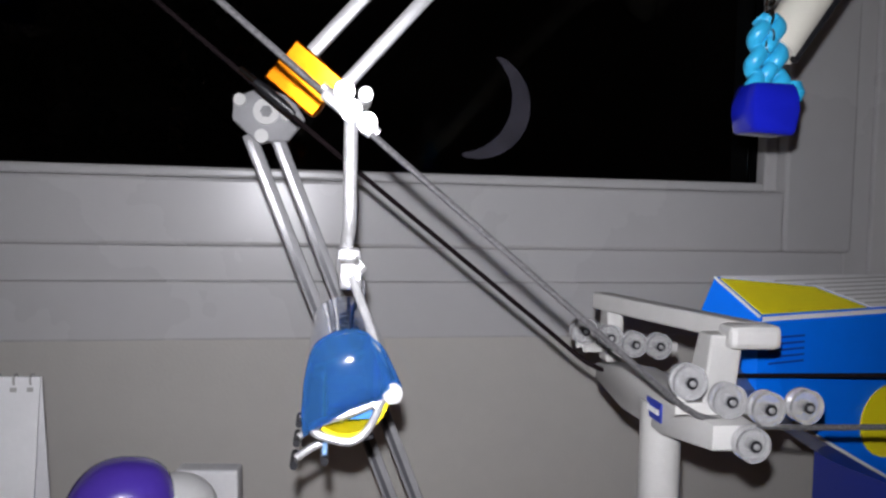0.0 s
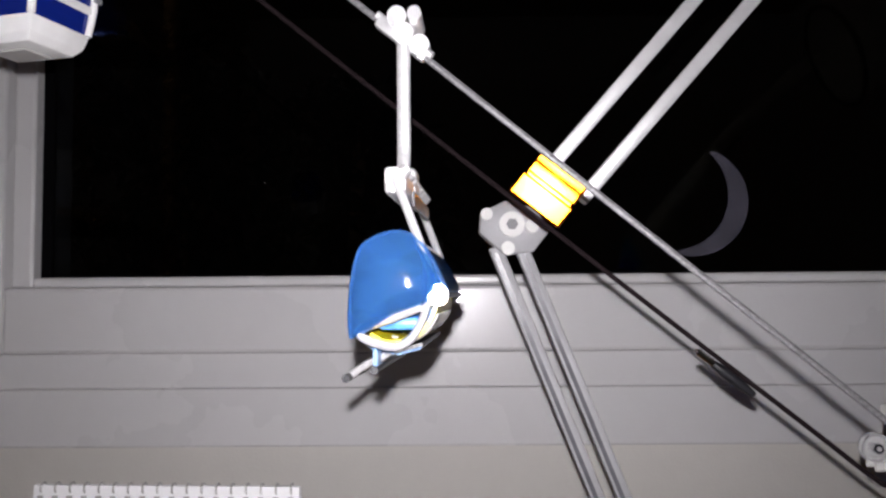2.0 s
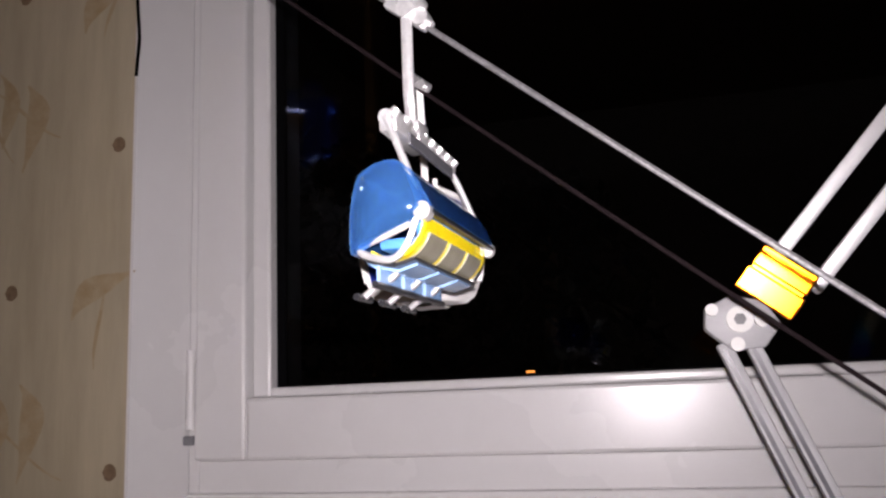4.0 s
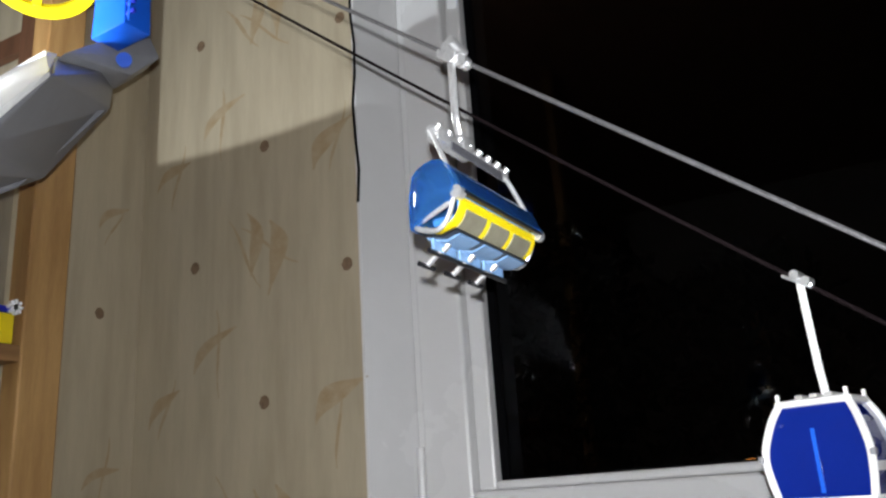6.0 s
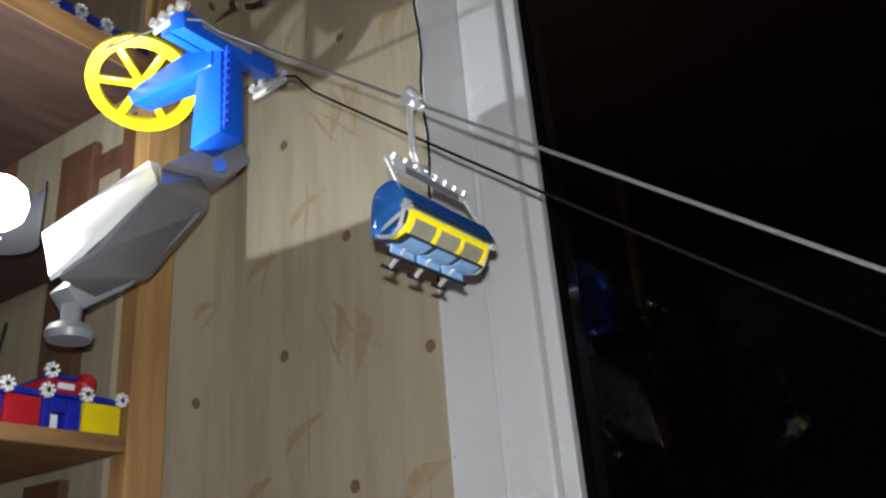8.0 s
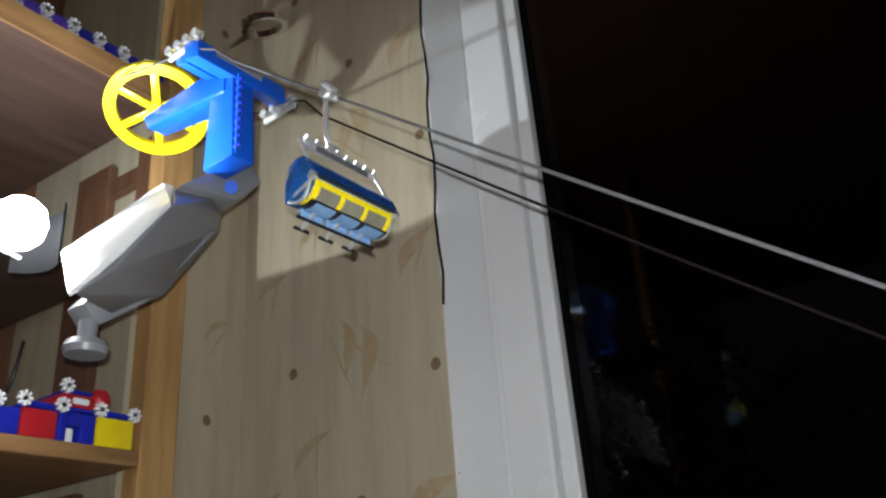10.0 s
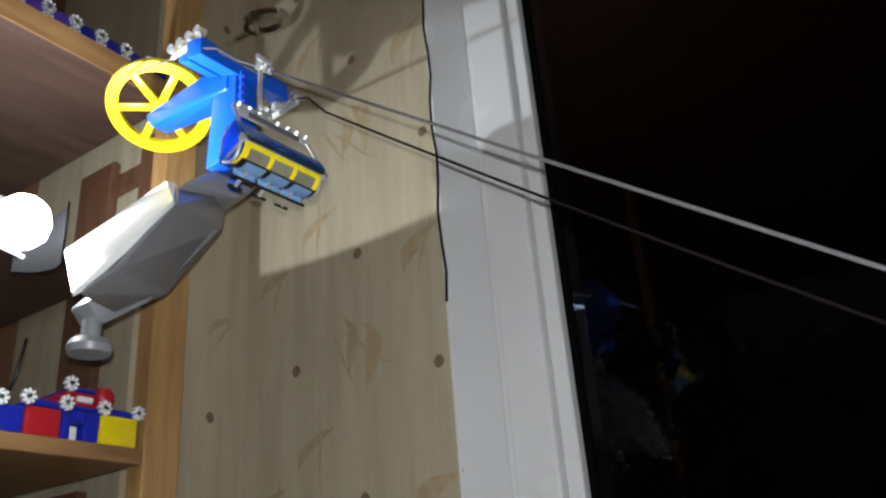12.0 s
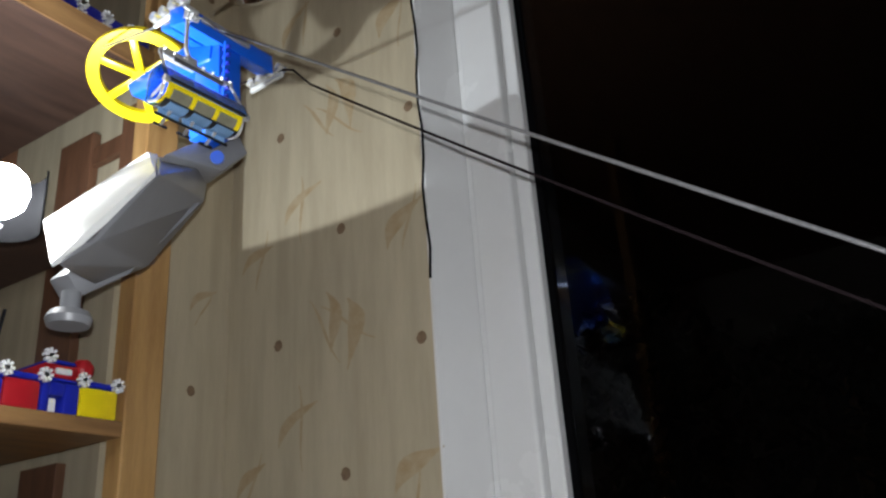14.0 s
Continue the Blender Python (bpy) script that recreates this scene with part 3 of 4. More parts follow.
def roller(name, p, parent, r=0.0068):
    o = part(name, lathe([(0.0022, -0.0030), (r, -0.0030), (r, -0.0014), (r * 0.82, -0.0005), (r * 0.82, 0.0005), (r, 0.0014), (r, 0.0030), (0.0022, 0.0030)], 24,
                         Matrix.Translation(p) @ Matrix.Rotation(radians(90), 4, "X")), CLEAR, parent, "translucent plastic cable roller", True)
    part("axle", rod(Vector(p) + Vector((0, -0.0036, 0)), Vector(p) + Vector((0, 0.0042, 0)), 0.0023, None, 12), BLACK, o, "black axle sleeve", True)
    part("axle_pin", rod(Vector(p) + Vector((0, -0.0044, 0)), Vector(p) + Vector((0, 0.0050, 0)), 0.0011, None, 10), SILVER, o, "shiny metal axle pin", True)
    return o


def tower():
    base_s = -0.148
    base = ROPE0 + U * base_s + NW * 0.0575
    w = thing("lift_tower", "light grey plastic model lift tower with translucent cable rollers", "lift tower", Matrix.Translation((base.x, base.y, 0)) @ ALONG)
    part("pole", rod((0.005, 0.002, DESK_Z + 0.006), (0.005, 0.002, -0.062), 0.0100, 0.0092, 24), GREYP, w, "", True)
    part("foot_plate", lathe([(0.0, 0.0), (0.045, 0.0), (0.045, 0.004), (0.014, 0.008), (0.0, 0.008)], 32, Matrix.Translation((0.005, 0.002, DESK_Z))), GREYP, w, "", True)
    arm = prism([(0.066, -0.056), (0.066, -0.066), (0.020, -0.073), (-0.030, -0.074), (-0.070, -0.068), (-0.070, -0.059), (-0.030, -0.054), (0.020, -0.054)], "x", -0.006, 0.012, 0.0012)
    cross = part("cross_arm", arm, GREYP, w, "", True)
    part("name_plate", box((0.0122, 0.004, -0.0680), (0.0128, 0.020, -0.0595)), CARD_N, cross, "small blue name plate")
    part("name_plate_bar", box((0.0129, 0.006, -0.0650), (0.0132, 0.018, -0.0628)), CARD_W, cross)
    part("top_bar", prism([(0.006, -0.070), (0.015, -0.070), (-0.013, 0.040), (-0.023, 0.040)], "z", -0.0300, -0.0212, 0.001), GREYP, w)
    part("far_upright", box((0.001, -0.071, -0.0570), (0.010, -0.059, -0.0270), 0.001), GREYP, w)
    part("near_upright", prism([(0.018, -0.056), (0.036, -0.056), (0.042, -0.026), (0.030, -0.026)], "x", -0.012, 0.002, 0.001), GREYP, w)
    part("end_cap", box((-0.026, 0.034, -0.0315), (-0.004, 0.047, -0.0215), 0.0025), GREYP, w)
    near = ((-0.1294, -0.0412), (-0.1458, -0.0486), (-0.1618, -0.0519), (-0.1776, -0.0512))
    far = ((-0.1246, -0.0400), (-0.1385, -0.0435), (-0.1520, -0.0470), (-0.1655, -0.0480))
    for y, spots in ((0.0575, near), (-0.0575, far)):
        b = part("roller_beam", box((-0.030, y - 0.0045, spots[3][1] - 0.004), (0.022, y - 0.0030, spots[3][1] + 0.001), 0.0006), GREYP, w)
        for ss, zr in spots:
            roller("roller", (ss - base_s, y, zr), w)
            part("link", box((ss - base_s - 0.002, y - 0.0058, spots[3][1] - 0.002), (ss - base_s + 0.002, y - 0.0046, zr + 0.001), 0.0004), GREYP, b)
    roller("end_roller", (-0.002, 0.0685, -0.0625), w, 0.0066)
    return w


tower()


# ---- the upper station with its bull wheel ----
def station():
    p0 = ROPE0 + U * 0.612 + NW * 0.0575
    st = thing("bullwheel_station", "blue plastic model drive station with yellow bull wheel", "lift station", Matrix.Translation((p0.x, p0.y, 0)) @ ALONG)
    inv = (Matrix.Translation((p0.x, p0.y, 0)) @ ALONG).inverted()
    part("head_beam", prism([(-0.010, 0.546), (0.014, 0.554), (0.016, 0.576), (-0.008, 0.570)], "y", -0.056, 0.060, 0.0015), BLUE, st, "", True)
    part("head_strip", box((-0.0135, -0.020, 0.5580), (-0.0100, 0.040, 0.5640), 0.0005), GREYD, st, "grey inlay strip")
    part("notch_beam", prism([(0.014, 0.552), (0.034, 0.561), (0.034, 0.578), (0.016, 0.576)], "y", 0.018, 0.056, 0.0015), BLUE, st, "", True)
    wc = inv @ WHEEL_C
    # arm to the wheel's hub
    tip = wc + Vector((0.006, 0.004, -0.020))
    bm = bmesh.new()
    pts = [(0.004, 0.016, 0.572), (0.004, -0.016, 0.572), (0.006, 0.016, 0.534), (0.006, -0.016, 0.534)]
    pts += [tuple(tip + Vector(d)) for d in ((0, 0.010, 0.004), (0, -0.014, 0.004), (-0.012, 0.010, -0.016), (-0.012, -0.014, -0.016))]
    for p in pts:
        bm.verts.new(p)
    bmesh.ops.convex_hull(bm, input=bm.verts)
    bmesh.ops.bevel(bm, geom=bm.edges[:], offset=0.0012, segments=2, affect="EDGES", profile=0.5)
    part("wheel_arm", bm, BLUE, st, "", True)
    # post
    part("post", prism([(-0.010, 0.452), (0.036, 0.452), (0.030, 0.552), (-0.006, 0.552)], "y", -0.014, 0.014, 0.0015), BLUE, st, "", True)
    for k in range(9):
        z = 0.458 + k * 0.0098
        part("post_rib", box((-0.0225, 0.0120, z), (-0.0120, 0.0150, z + 0.0035), 0.0005), BLUED, st)
    part("post_edge", box((-0.0180, 0.0135, 0.451), (-0.0150, 0.0155, 0.546), 0.0006), BLUE, st)
    # cable rollers beside the beam
    for y, z0, dx in ((0.058, 0.574, 0.014), (-0.058, 0.546, 0.0)):
        b = part("roller_beam", box((dx - 0.022, y - 0.002, z0 - 0.0075), (dx + 0.028, y + 0.002, z0 - 0.0020), 0.001, None), GREYP, st)
        for k in range(4):
            x = dx - 0.019 + k * 0.0145
            part("roller", rod((x, y - 0.004, z0 + 0.003), (x, y + 0.006, z0 + 0.003), 0.0050, None, 16), CLEAR, b, "translucent plastic cable roller", True)
    # the wheel, turned by its own rows
    wheel = thing("bull_wheel", "", "")
    wheel.parent = st
    R = 0.060
    rim = lathe([(R - 0.0135, -0.004), (R, -0.004), (R - 0.002, -0.0012), (R - 0.002, 0.0012), (R, 0.004), (R - 0.0135, 0.004), (R - 0.0135, -0.004)], 56)
    part("rim", rim, YELLOW, wheel, "yellow plastic grooved rim", True)
    for k in range(6):
        part("spoke", box((0.006, -0.0045, -0.0028), (R - 0.0130, 0.0045, 0.0028), 0.0010, Matrix.Rotation(k * math.tau / 6, 4, "Z")), YELLOW, wheel, "yellow plastic spoke", True)
    part("hub", rod((0, 0, -0.006), (0, 0, 0.006), 0.010, None, 24), YELLOW, wheel, "", True)
    return st, wheel, inv


the_station, the_wheel, station_inv = station()
# slight lean of the wheel: axes from the line's direction and the cross direction
_a, _b = radians(-20), radians(-20)
_e1 = U * math.cos(_a) + Vector((0, 0, 1)) * math.sin(_a)
_up = -U * math.sin(_a) + Vector((0, 0, 1)) * math.cos(_a)
_e2 = -(NW * math.cos(_b) + _up * math.sin(_b))
_e3 = _e1.cross(_e2)
WHEEL_M = station_inv @ Matrix.Translation(WHEEL_C) @ Matrix((_e1, _e2, _e3)).transposed().to_4x4()


# ---- grey clamp housing that carries the station, and the bulb beside it ----
def hull(points, bev):
    bm = bmesh.new()
    for p in points:
        bm.verts.new(p)
    bmesh.ops.convex_hull(bm, input=bm.verts)
    bmesh.ops.remove_doubles(bm, verts=bm.verts, dist=0.0005)
    if bev:
        bmesh.ops.bevel(bm, geom=bm.edges[:], offset=bev, segments=2, affect="EDGES", profile=0.5)
    return bm


def clamp_stand():
    c = thing("clamp_stand", "grey plastic clamp stand with white plate below blue station", "stand")
    ridge = [(-0.501, 0.375, 0.367), (-0.501, 0.323, 0.287), (-0.501, 0.293, 0.259)]
    back = [(-0.585, 0.327, 0.330), (-0.585, 0.424, 0.439), (-0.585, 0.436, 0.441), (-0.585, 0.501, 0.455), (-0.585, 0.497, 0.413), (-0.585, 0.434, 0.321), (-0.585, 0.385, 0.287)]
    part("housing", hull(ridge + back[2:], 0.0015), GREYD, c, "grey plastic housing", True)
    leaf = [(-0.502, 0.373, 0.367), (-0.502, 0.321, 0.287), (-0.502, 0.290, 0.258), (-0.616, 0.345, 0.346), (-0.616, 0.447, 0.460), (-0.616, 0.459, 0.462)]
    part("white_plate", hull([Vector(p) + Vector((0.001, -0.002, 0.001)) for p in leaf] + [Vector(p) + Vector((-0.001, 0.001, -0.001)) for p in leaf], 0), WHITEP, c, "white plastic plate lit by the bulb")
    part("head_block", hull([(-0.550, 0.418, 0.423), (-0.550, 0.503, 0.494), (-0.550, 0.523, 0.469), (-0.550, 0.490, 0.435)] + [tuple(Vector(p) + Vector((-0.035, 0.01, 0.0))) for p in [(-0.550, 0.418, 0.423), (-0.550, 0.503, 0.494), (-0.550, 0.523, 0.469), (-0.550, 0.490, 0.435)]], 0.0015), GREYD, c, "grey plastic head block", True)
    tray = [(0.4840, 0.4035), (0.4040, 0.3010), (0.3600, 0.2690), (0.3450, 0.2860), (0.4150, 0.3700)]
    part("lower_tray", hull([(-0.572, a, b) for a, b in tray] + [(-0.598, a, b) for a, b in tray], 0.0015), GREYD, c, "grey plastic tray under the housing", True)
    part("dot", rod((-0.545, 0.477, 0.442), Vector((-0.545, 0.477, 0.442)) + Vector((0.004, -0.004, -0.002)), 0.007, None, 20), BLUE, c, "round blue cap", True)
    part("screw", lathe([(0.0, 0.0), (0.017, 0.0), (0.019, 0.006), (0.016, 0.012), (0.008, 0.014), (0.008, 0.030), (0.0, 0.030)], 24, Matrix.Translation((-0.578, 0.355, 0.243))), GREYD, c, "grey clamp screw knob", True)
    return c


clamp_stand()


def bulb():
    b = thing("light_bulb", "bare bright glowing white bulb in a socket", "bulb", Matrix.Translation(BULB))
    part("glass", lathe([(0.0, 0.025), (0.013, 0.022), (0.0215, 0.0137), (0.0247, 0.0), (0.0215, -0.0137), (0.013, -0.022), (0.0, -0.025)], 24), GLOWW, b, "glowing white glass", True)
    # shield and arm are added to keep bulb light off wall and window glass
    arc = [(0.0365 * math.cos(radians(a)), 0.0365 * math.sin(radians(a))) for a in range(50, 158, 9)]
    arc += [(0.0380 * math.cos(radians(a)), 0.0380 * math.sin(radians(a))) for a in range(158, 48, -9)]
    part("shield", prism(arc, "z", -0.035, 0.024), GASKET, b, "added black shield blocking bulb light toward the window", True)
    part("shield_arm", rod((-0.030, 0.0215, -0.020), (-0.045, -0.022, -0.004), 0.0022, None, 10), GREYD, b, "", True)
    part("socket", rod((-0.060, -0.030, 0.0), (-0.012, -0.008, 0.0), 0.014, 0.011, 20), GREYD, b, "", True)
    part("stem", tube(smooth_line([(-0.060, -0.030, 0.0), (-0.09, -0.05, -0.02), (-0.12, -0.06, -0.07), (-0.140, -0.06, -0.1585)], 4), 0.004, 8), GREYD, b, "", True)
    return b


bulb()


# ---- wooden shelf along the side wall, with toys ----
SX = -0.780


def shelf():
    s = thing("wooden_shelf", "varnished pine shelf unit against the papered wall", "shelf")
    part("front_post", box((SX - 0.030, 0.562, FLOOR_Z), (SX, 0.612, CEIL_Z - 0.02), 0.002), PINE, s)
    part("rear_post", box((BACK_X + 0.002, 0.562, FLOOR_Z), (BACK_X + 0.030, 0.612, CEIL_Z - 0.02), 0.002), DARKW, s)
    # top board, like the narrow shelf below, has shade put into its wood colour
    for z, wood, thick in ((-0.10, PINEY, 0.018), (0.203, PINEY, 0.018), (0.690, SHADED_WOOD, 0.036)):
        part("shelf_board", box((BACK_X + 0.003, -0.60, z), (SX, 0.561, z + thick), 0.0015), wood, s)
    part("shelf_edge", box((SX + 0.0002, -0.60, 0.691), (SX + 0.003, 0.561, 0.7255), 0.0006), PINEY, s, "pale wooden edging")
    part("narrow_shelf", box((BACK_X + 0.003, -0.60, 0.458), (-0.860, 0.561, 0.474), 0.0015), SHADED_WOOD, s, "narrow brown shelf board")
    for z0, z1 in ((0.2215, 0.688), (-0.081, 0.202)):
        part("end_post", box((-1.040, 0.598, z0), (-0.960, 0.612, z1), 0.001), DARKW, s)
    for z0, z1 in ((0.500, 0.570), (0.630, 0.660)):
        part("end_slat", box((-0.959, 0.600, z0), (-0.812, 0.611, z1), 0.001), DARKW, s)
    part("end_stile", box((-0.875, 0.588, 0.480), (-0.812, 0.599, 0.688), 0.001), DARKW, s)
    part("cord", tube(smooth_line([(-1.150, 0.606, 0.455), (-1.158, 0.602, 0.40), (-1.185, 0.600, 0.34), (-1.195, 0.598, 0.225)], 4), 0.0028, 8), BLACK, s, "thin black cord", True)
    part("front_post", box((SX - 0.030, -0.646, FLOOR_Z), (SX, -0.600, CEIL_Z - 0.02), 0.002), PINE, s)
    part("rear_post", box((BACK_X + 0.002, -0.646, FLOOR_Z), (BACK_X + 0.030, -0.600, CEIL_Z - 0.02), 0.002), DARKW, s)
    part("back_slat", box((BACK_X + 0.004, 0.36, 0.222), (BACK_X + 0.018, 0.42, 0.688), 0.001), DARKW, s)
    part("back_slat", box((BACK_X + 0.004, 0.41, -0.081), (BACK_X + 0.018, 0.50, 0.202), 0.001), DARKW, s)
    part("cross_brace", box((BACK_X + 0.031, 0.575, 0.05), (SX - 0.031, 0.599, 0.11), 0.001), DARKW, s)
    return s


shelf()


def carton(name, lo, hi, material, label, cat="box", rz=0):
    c = [(a + b) / 2 for a, b in zip(lo, hi)]
    h = [(b - a) / 2 for a, b in zip(lo, hi)]
    o = part(name, box((-h[0], -h[1], 0), (h[0], h[1], 2 * h[2]), 0.002), material, None)
    o.matrix_basis = pose(c[0], c[1], lo[2], 0, 0, rz)
    return tagged(o, label, cat)


SHELF1 = 0.2215
carton("cardboard_box", (-1.19, 0.30, 0.4745), (-1.05, 0.40, 0.60), CARD_W, "white cardboard box standing on the shelf", "box", 0)
carton("cardboard_box", (-1.19, 0.42, 0.4745), (-1.05, 0.55, 0.62), CARD_W, "slim white cardboard box on the shelf", "box", 0)
carton("wooden_box", (-1.19, 0.02, SHELF1), (-1.03, 0.18, 0.44), DARKW, "dark brown wooden box on the shelf", "box", 0)
carton("paper_stack", (-0.98, 0.28, -0.0815), (-0.83, 0.48, 0.10), CARD_W, "stack of white paper on the lower shelf", "paper", 4)


def brick_toy():
    """A toy building of plastic blocks with white plus-shaped connectors."""
    t = thing("toy_block_building", "red, blue and yellow plastic block toy on the shelf", "toy", pose(-0.822, 0.412, SHELF1))
    t.scale = (1.27, 1.27, 1.27)
    mats = {"r": RED, "b": BLUED, "y": YELLOW, "w": CARD_W}

    def blk(y0, y1, z0, z1, k, d=0.06, x=0.0, name="block"):
        return part(name, box((x - d / 2, y0, z0), (x + d / 2, y1, z1), 0.002), mats[k], t, "", True)
    blk(-0.030, 0.006, 0, 0.022, "b")
    blk(0.007, 0.038, 0, 0.024, "r")
    blk(0.039, 0.047, 0, 0.026, "b")
    blk(0.047, 0.060, 0.014, 0.026, "b")
    blk(0.048, 0.056, 0, 0.013, "w", 0.052)
    blk(0.060, 0.074, 0, 0.026, "b")
    blk(0.076, 0.112, 0, 0.026, "y")
    blk(0.010, 0.036, 0.0245, 0.030, "b")
    blk(0.040, 0.072, 0.0265, 0.030, "b")
    blk(0.078, 0.110, 0.0265, 0.032, "b")
    blk(0.042, 0.074, 0.031, 0.043, "r", 0.05)
    blk(0.052, 0.068, 0.034, 0.040, "w", 0.054)
    blk(0.046, 0.072, 0.0435, 0.047, "b", 0.05)
    part("red_ball", lathe([(0.0, -0.010), (0.006, -0.0085), (0.0097, -0.003), (0.0097, 0.003), (0.006, 0.0085), (0.0, 0.010)], 20, Matrix.Translation((0.018, 0.082, 0.043))), RED, t, "", True)
    for y, z in ((0.006, 0.030), (0.040, 0.030), (0.076, 0.031), (0.110, 0.031), (0.042, 0.047), (-0.016, 0.026)):
        bm = bmesh.new()
        for a in range(4):
            add_box(bm, (0.0, -0.0065, -0.0012), (0.0035, 0.0065, 0.0012), 0.0, Matrix.Translation((0.030, y, z)) @ Matrix.Rotation(a * math.pi / 4, 4, "X"))
        part("connector", bm, CARD_W, t, "white plus-shaped connector")
    return t


brick_toy()


def top_toy():
    t = thing("toy_block_row", "blue and purple plastic blocks with white connectors on upper shelf", "toy", pose(-0.824, 0.43, 0.7265))
    t.scale = (1.2, 1.2, 1.2)
    for k in range(7):
        part("block", box((-0.025, -0.10 + k * 0.031, 0), (0.025, -0.071 + k * 0.031, 0.026), 0.003), PURPLE if k < 3 else BLUED, t, "", True)
        for zz in (0.006, 0.021):
            bm = bmesh.new()
            for a in range(4):
                add_box(bm, (0.0, -0.0075, -0.0014), (0.0035, 0.0075, 0.0014), 0.0, Matrix.Translation((0.025, -0.070 + k * 0.031, zz)) @ Matrix.Rotation(a * math.pi / 4, 4, "X"))
            part("connector", bm, CARD_W, t, "white plus-shaped connector")
    return t


top_toy()

ringm = Matrix.Translation((-0.80, 0.755, 0.970)) @ Matrix.Rotation(radians(18), 4, "X")
tagged(part("chrome_ring", lathe([(0.030, -0.006), (0.040, -0.006), (0.041, 0.0), (0.040, 0.006), (0.030, 0.006), (0.030, -0.006)], 36, ringm), CHROME, None, "", True), "shiny chrome ring bracket on the papered wall", "ring")
tagged(part("ring_arm", rod((XC - 0.004, 0.755, 0.970), (-0.838, 0.755, 0.970), 0.005), CHROME, None, "", True), "chrome arm of a wall bracket", "bracket")


# ---- the desk and what stands on it ----
def desk():
    d = thing("desk", "plain pale desk below the window", "desk")
    part("desk_top", box((-0.60, -0.02, DESK_Z - 0.025), (1.20, 0.880, DESK_Z), 0.003), PINEY, d)
    for x in (-0.57, 1.14):
        for y in (0.01, 0.81):
            part("leg", box((x, y, FLOOR_Z), (x + 0.04, y + 0.04, DESK_Z - 0.0255), 0.003), PINE, d)
    return d


desk()


def desk_lamp():
    y = 0.57
    l = thing("desk_lamp", "grey swing-arm desk lamp with bright orange knob", "desk lamp")
    elbow = Vector((0.0577, y, 0.0745))

    def bars(a, b, off, w, d, material, nm):
        a, b = Vector(a), Vector(b)
        ax = (b - a).normalized()
        side = Vector((-ax.z, 0, ax.x))
        for o in (off, -off):
            m = Matrix.Translation(a + side * o) @ Matrix((ax, Vector((0, 1, 0)), ax.cross(Vector((0, 1, 0))))).transposed().to_4x4()
            bar = part(nm, box((0, -d / 2, -w / 2), ((b - a).length, d / 2, w / 2), 0.001, m), material, l, "", True)
            if nm == "lower_bar":
                part("groove", box((0.004, -d / 2 - 0.0003, -w * 0.02), ((b - a).length - 0.004, -d / 2 + 0.001, w * 0.30), 0.0, m), SMOKED, bar, "dark groove along the bar")
    low = Vector((0.207, y, DESK_Z + 0.03))
    bars(low, (0.0545, y, 0.0645), 0.0072, 0.0082, 0.010, LOWBAR, "lower_bar")
    bars((0.0900, y + 0.004, 0.0985), (0.307, y + 0.004, 0.346), 0.0134, 0.0084, 0.010, ALU, "upper_bar")
    part("base", lathe([(0.0, 0.0), (0.085, 0.0), (0.085, 0.010), (0.07, 0.02), (0.016, 0.026), (0.014, 0.045), (0.0, 0.045)], 40, Matrix.Translation((low.x, y, DESK_Z))), LAMPG, l, "", True)
    # elbow plate with bolts
    m = Matrix.Translation(elbow) @ Matrix.Rotation(radians(32), 4, "Y") @ Matrix.Scale(0.88, 4)
    plate = part("elbow_plate", prism([(-0.022, -0.004), (-0.016, -0.016), (0.006, -0.020), (0.022, -0.008), (0.024, 0.010), (0.008, 0.018), (-0.012, 0.012)], "y", -0.008, 0.008, 0.0015), LOWBAR, l, "", True, m)
    for x, z, r in ((0.0, 0.0, 0.0085), (-0.018, -0.003, 0.004), (0.006, -0.015, 0.0045), (0.012, 0.006, 0.0045)):
        part("bolt", rod((x, -0.0125, z), (x, 0.009, z), r, None, 20), GREYP, plate, "", True)
    part("bolt_socket", rod((0, -0.0132, 0), (0, -0.011, 0), 0.004, None, 6), BLACK, plate)
    # orange knob: a drum between the two arms
    kn = Vector((0.0800, y - 0.004, 0.0950))
    front = Vector((-0.115, -1.0, -0.112)).normalized()
    ax = Vector((0.78, 0.0, -0.62))
    ax = (ax - front * ax.dot(front)).normalized()
    mk = Matrix.Translation(kn) @ Matrix((ax, front, ax.cross(front))).transposed().to_4x4() @ Matrix.Scale(0.90, 4)
    drum = bmesh.new()
    add_box(drum, (-0.020, -0.014, 0.000), (0.020, 0.014, 0.016), 0.0015)
    add_box(drum, (-0.019, -0.013, -0.016), (0.019, 0.013, -0.0016), 0.0015)
    add_box(drum, (-0.017, -0.011, -0.003), (0.017, 0.011, 0.001), 0.0)
    part("orange_knob", drum, ORANGE, l, "glossy orange plastic knob", False, mk)
    # head: a round enamel shade facing aside, with a handle
    ax = Vector((0.85, 0.05, 0.35)).normalized()
    rim_c = Vector((0.62, 0.46, 0.40))
    part("neck", tube(smooth_line([(0.305, y, 0.345), (0.40, y - 0.01, 0.44), (0.55, 0.53, 0.55), (0.70, 0.48, 0.53), tuple(rim_c + ax * 0.11)], 4), 0.008, 10), LAMPG, l, "", True)
    hm = Matrix.Translation(rim_c + ax * 0.09) @ ax.to_track_quat("Z", "Y").to_matrix().to_4x4()
    shade = [(0.0, 0.022), (0.030, 0.018), (0.060, -0.012), (0.078, -0.060), (0.082, -0.090), (0.0795, -0.090), (0.0755, -0.060), (0.058, -0.0145), (0.029, 0.0155), (0.0, 0.019)]
    part("shade", lathe(shade, 44, hm), CREAM, l, "cream enamel lamp shade", True)
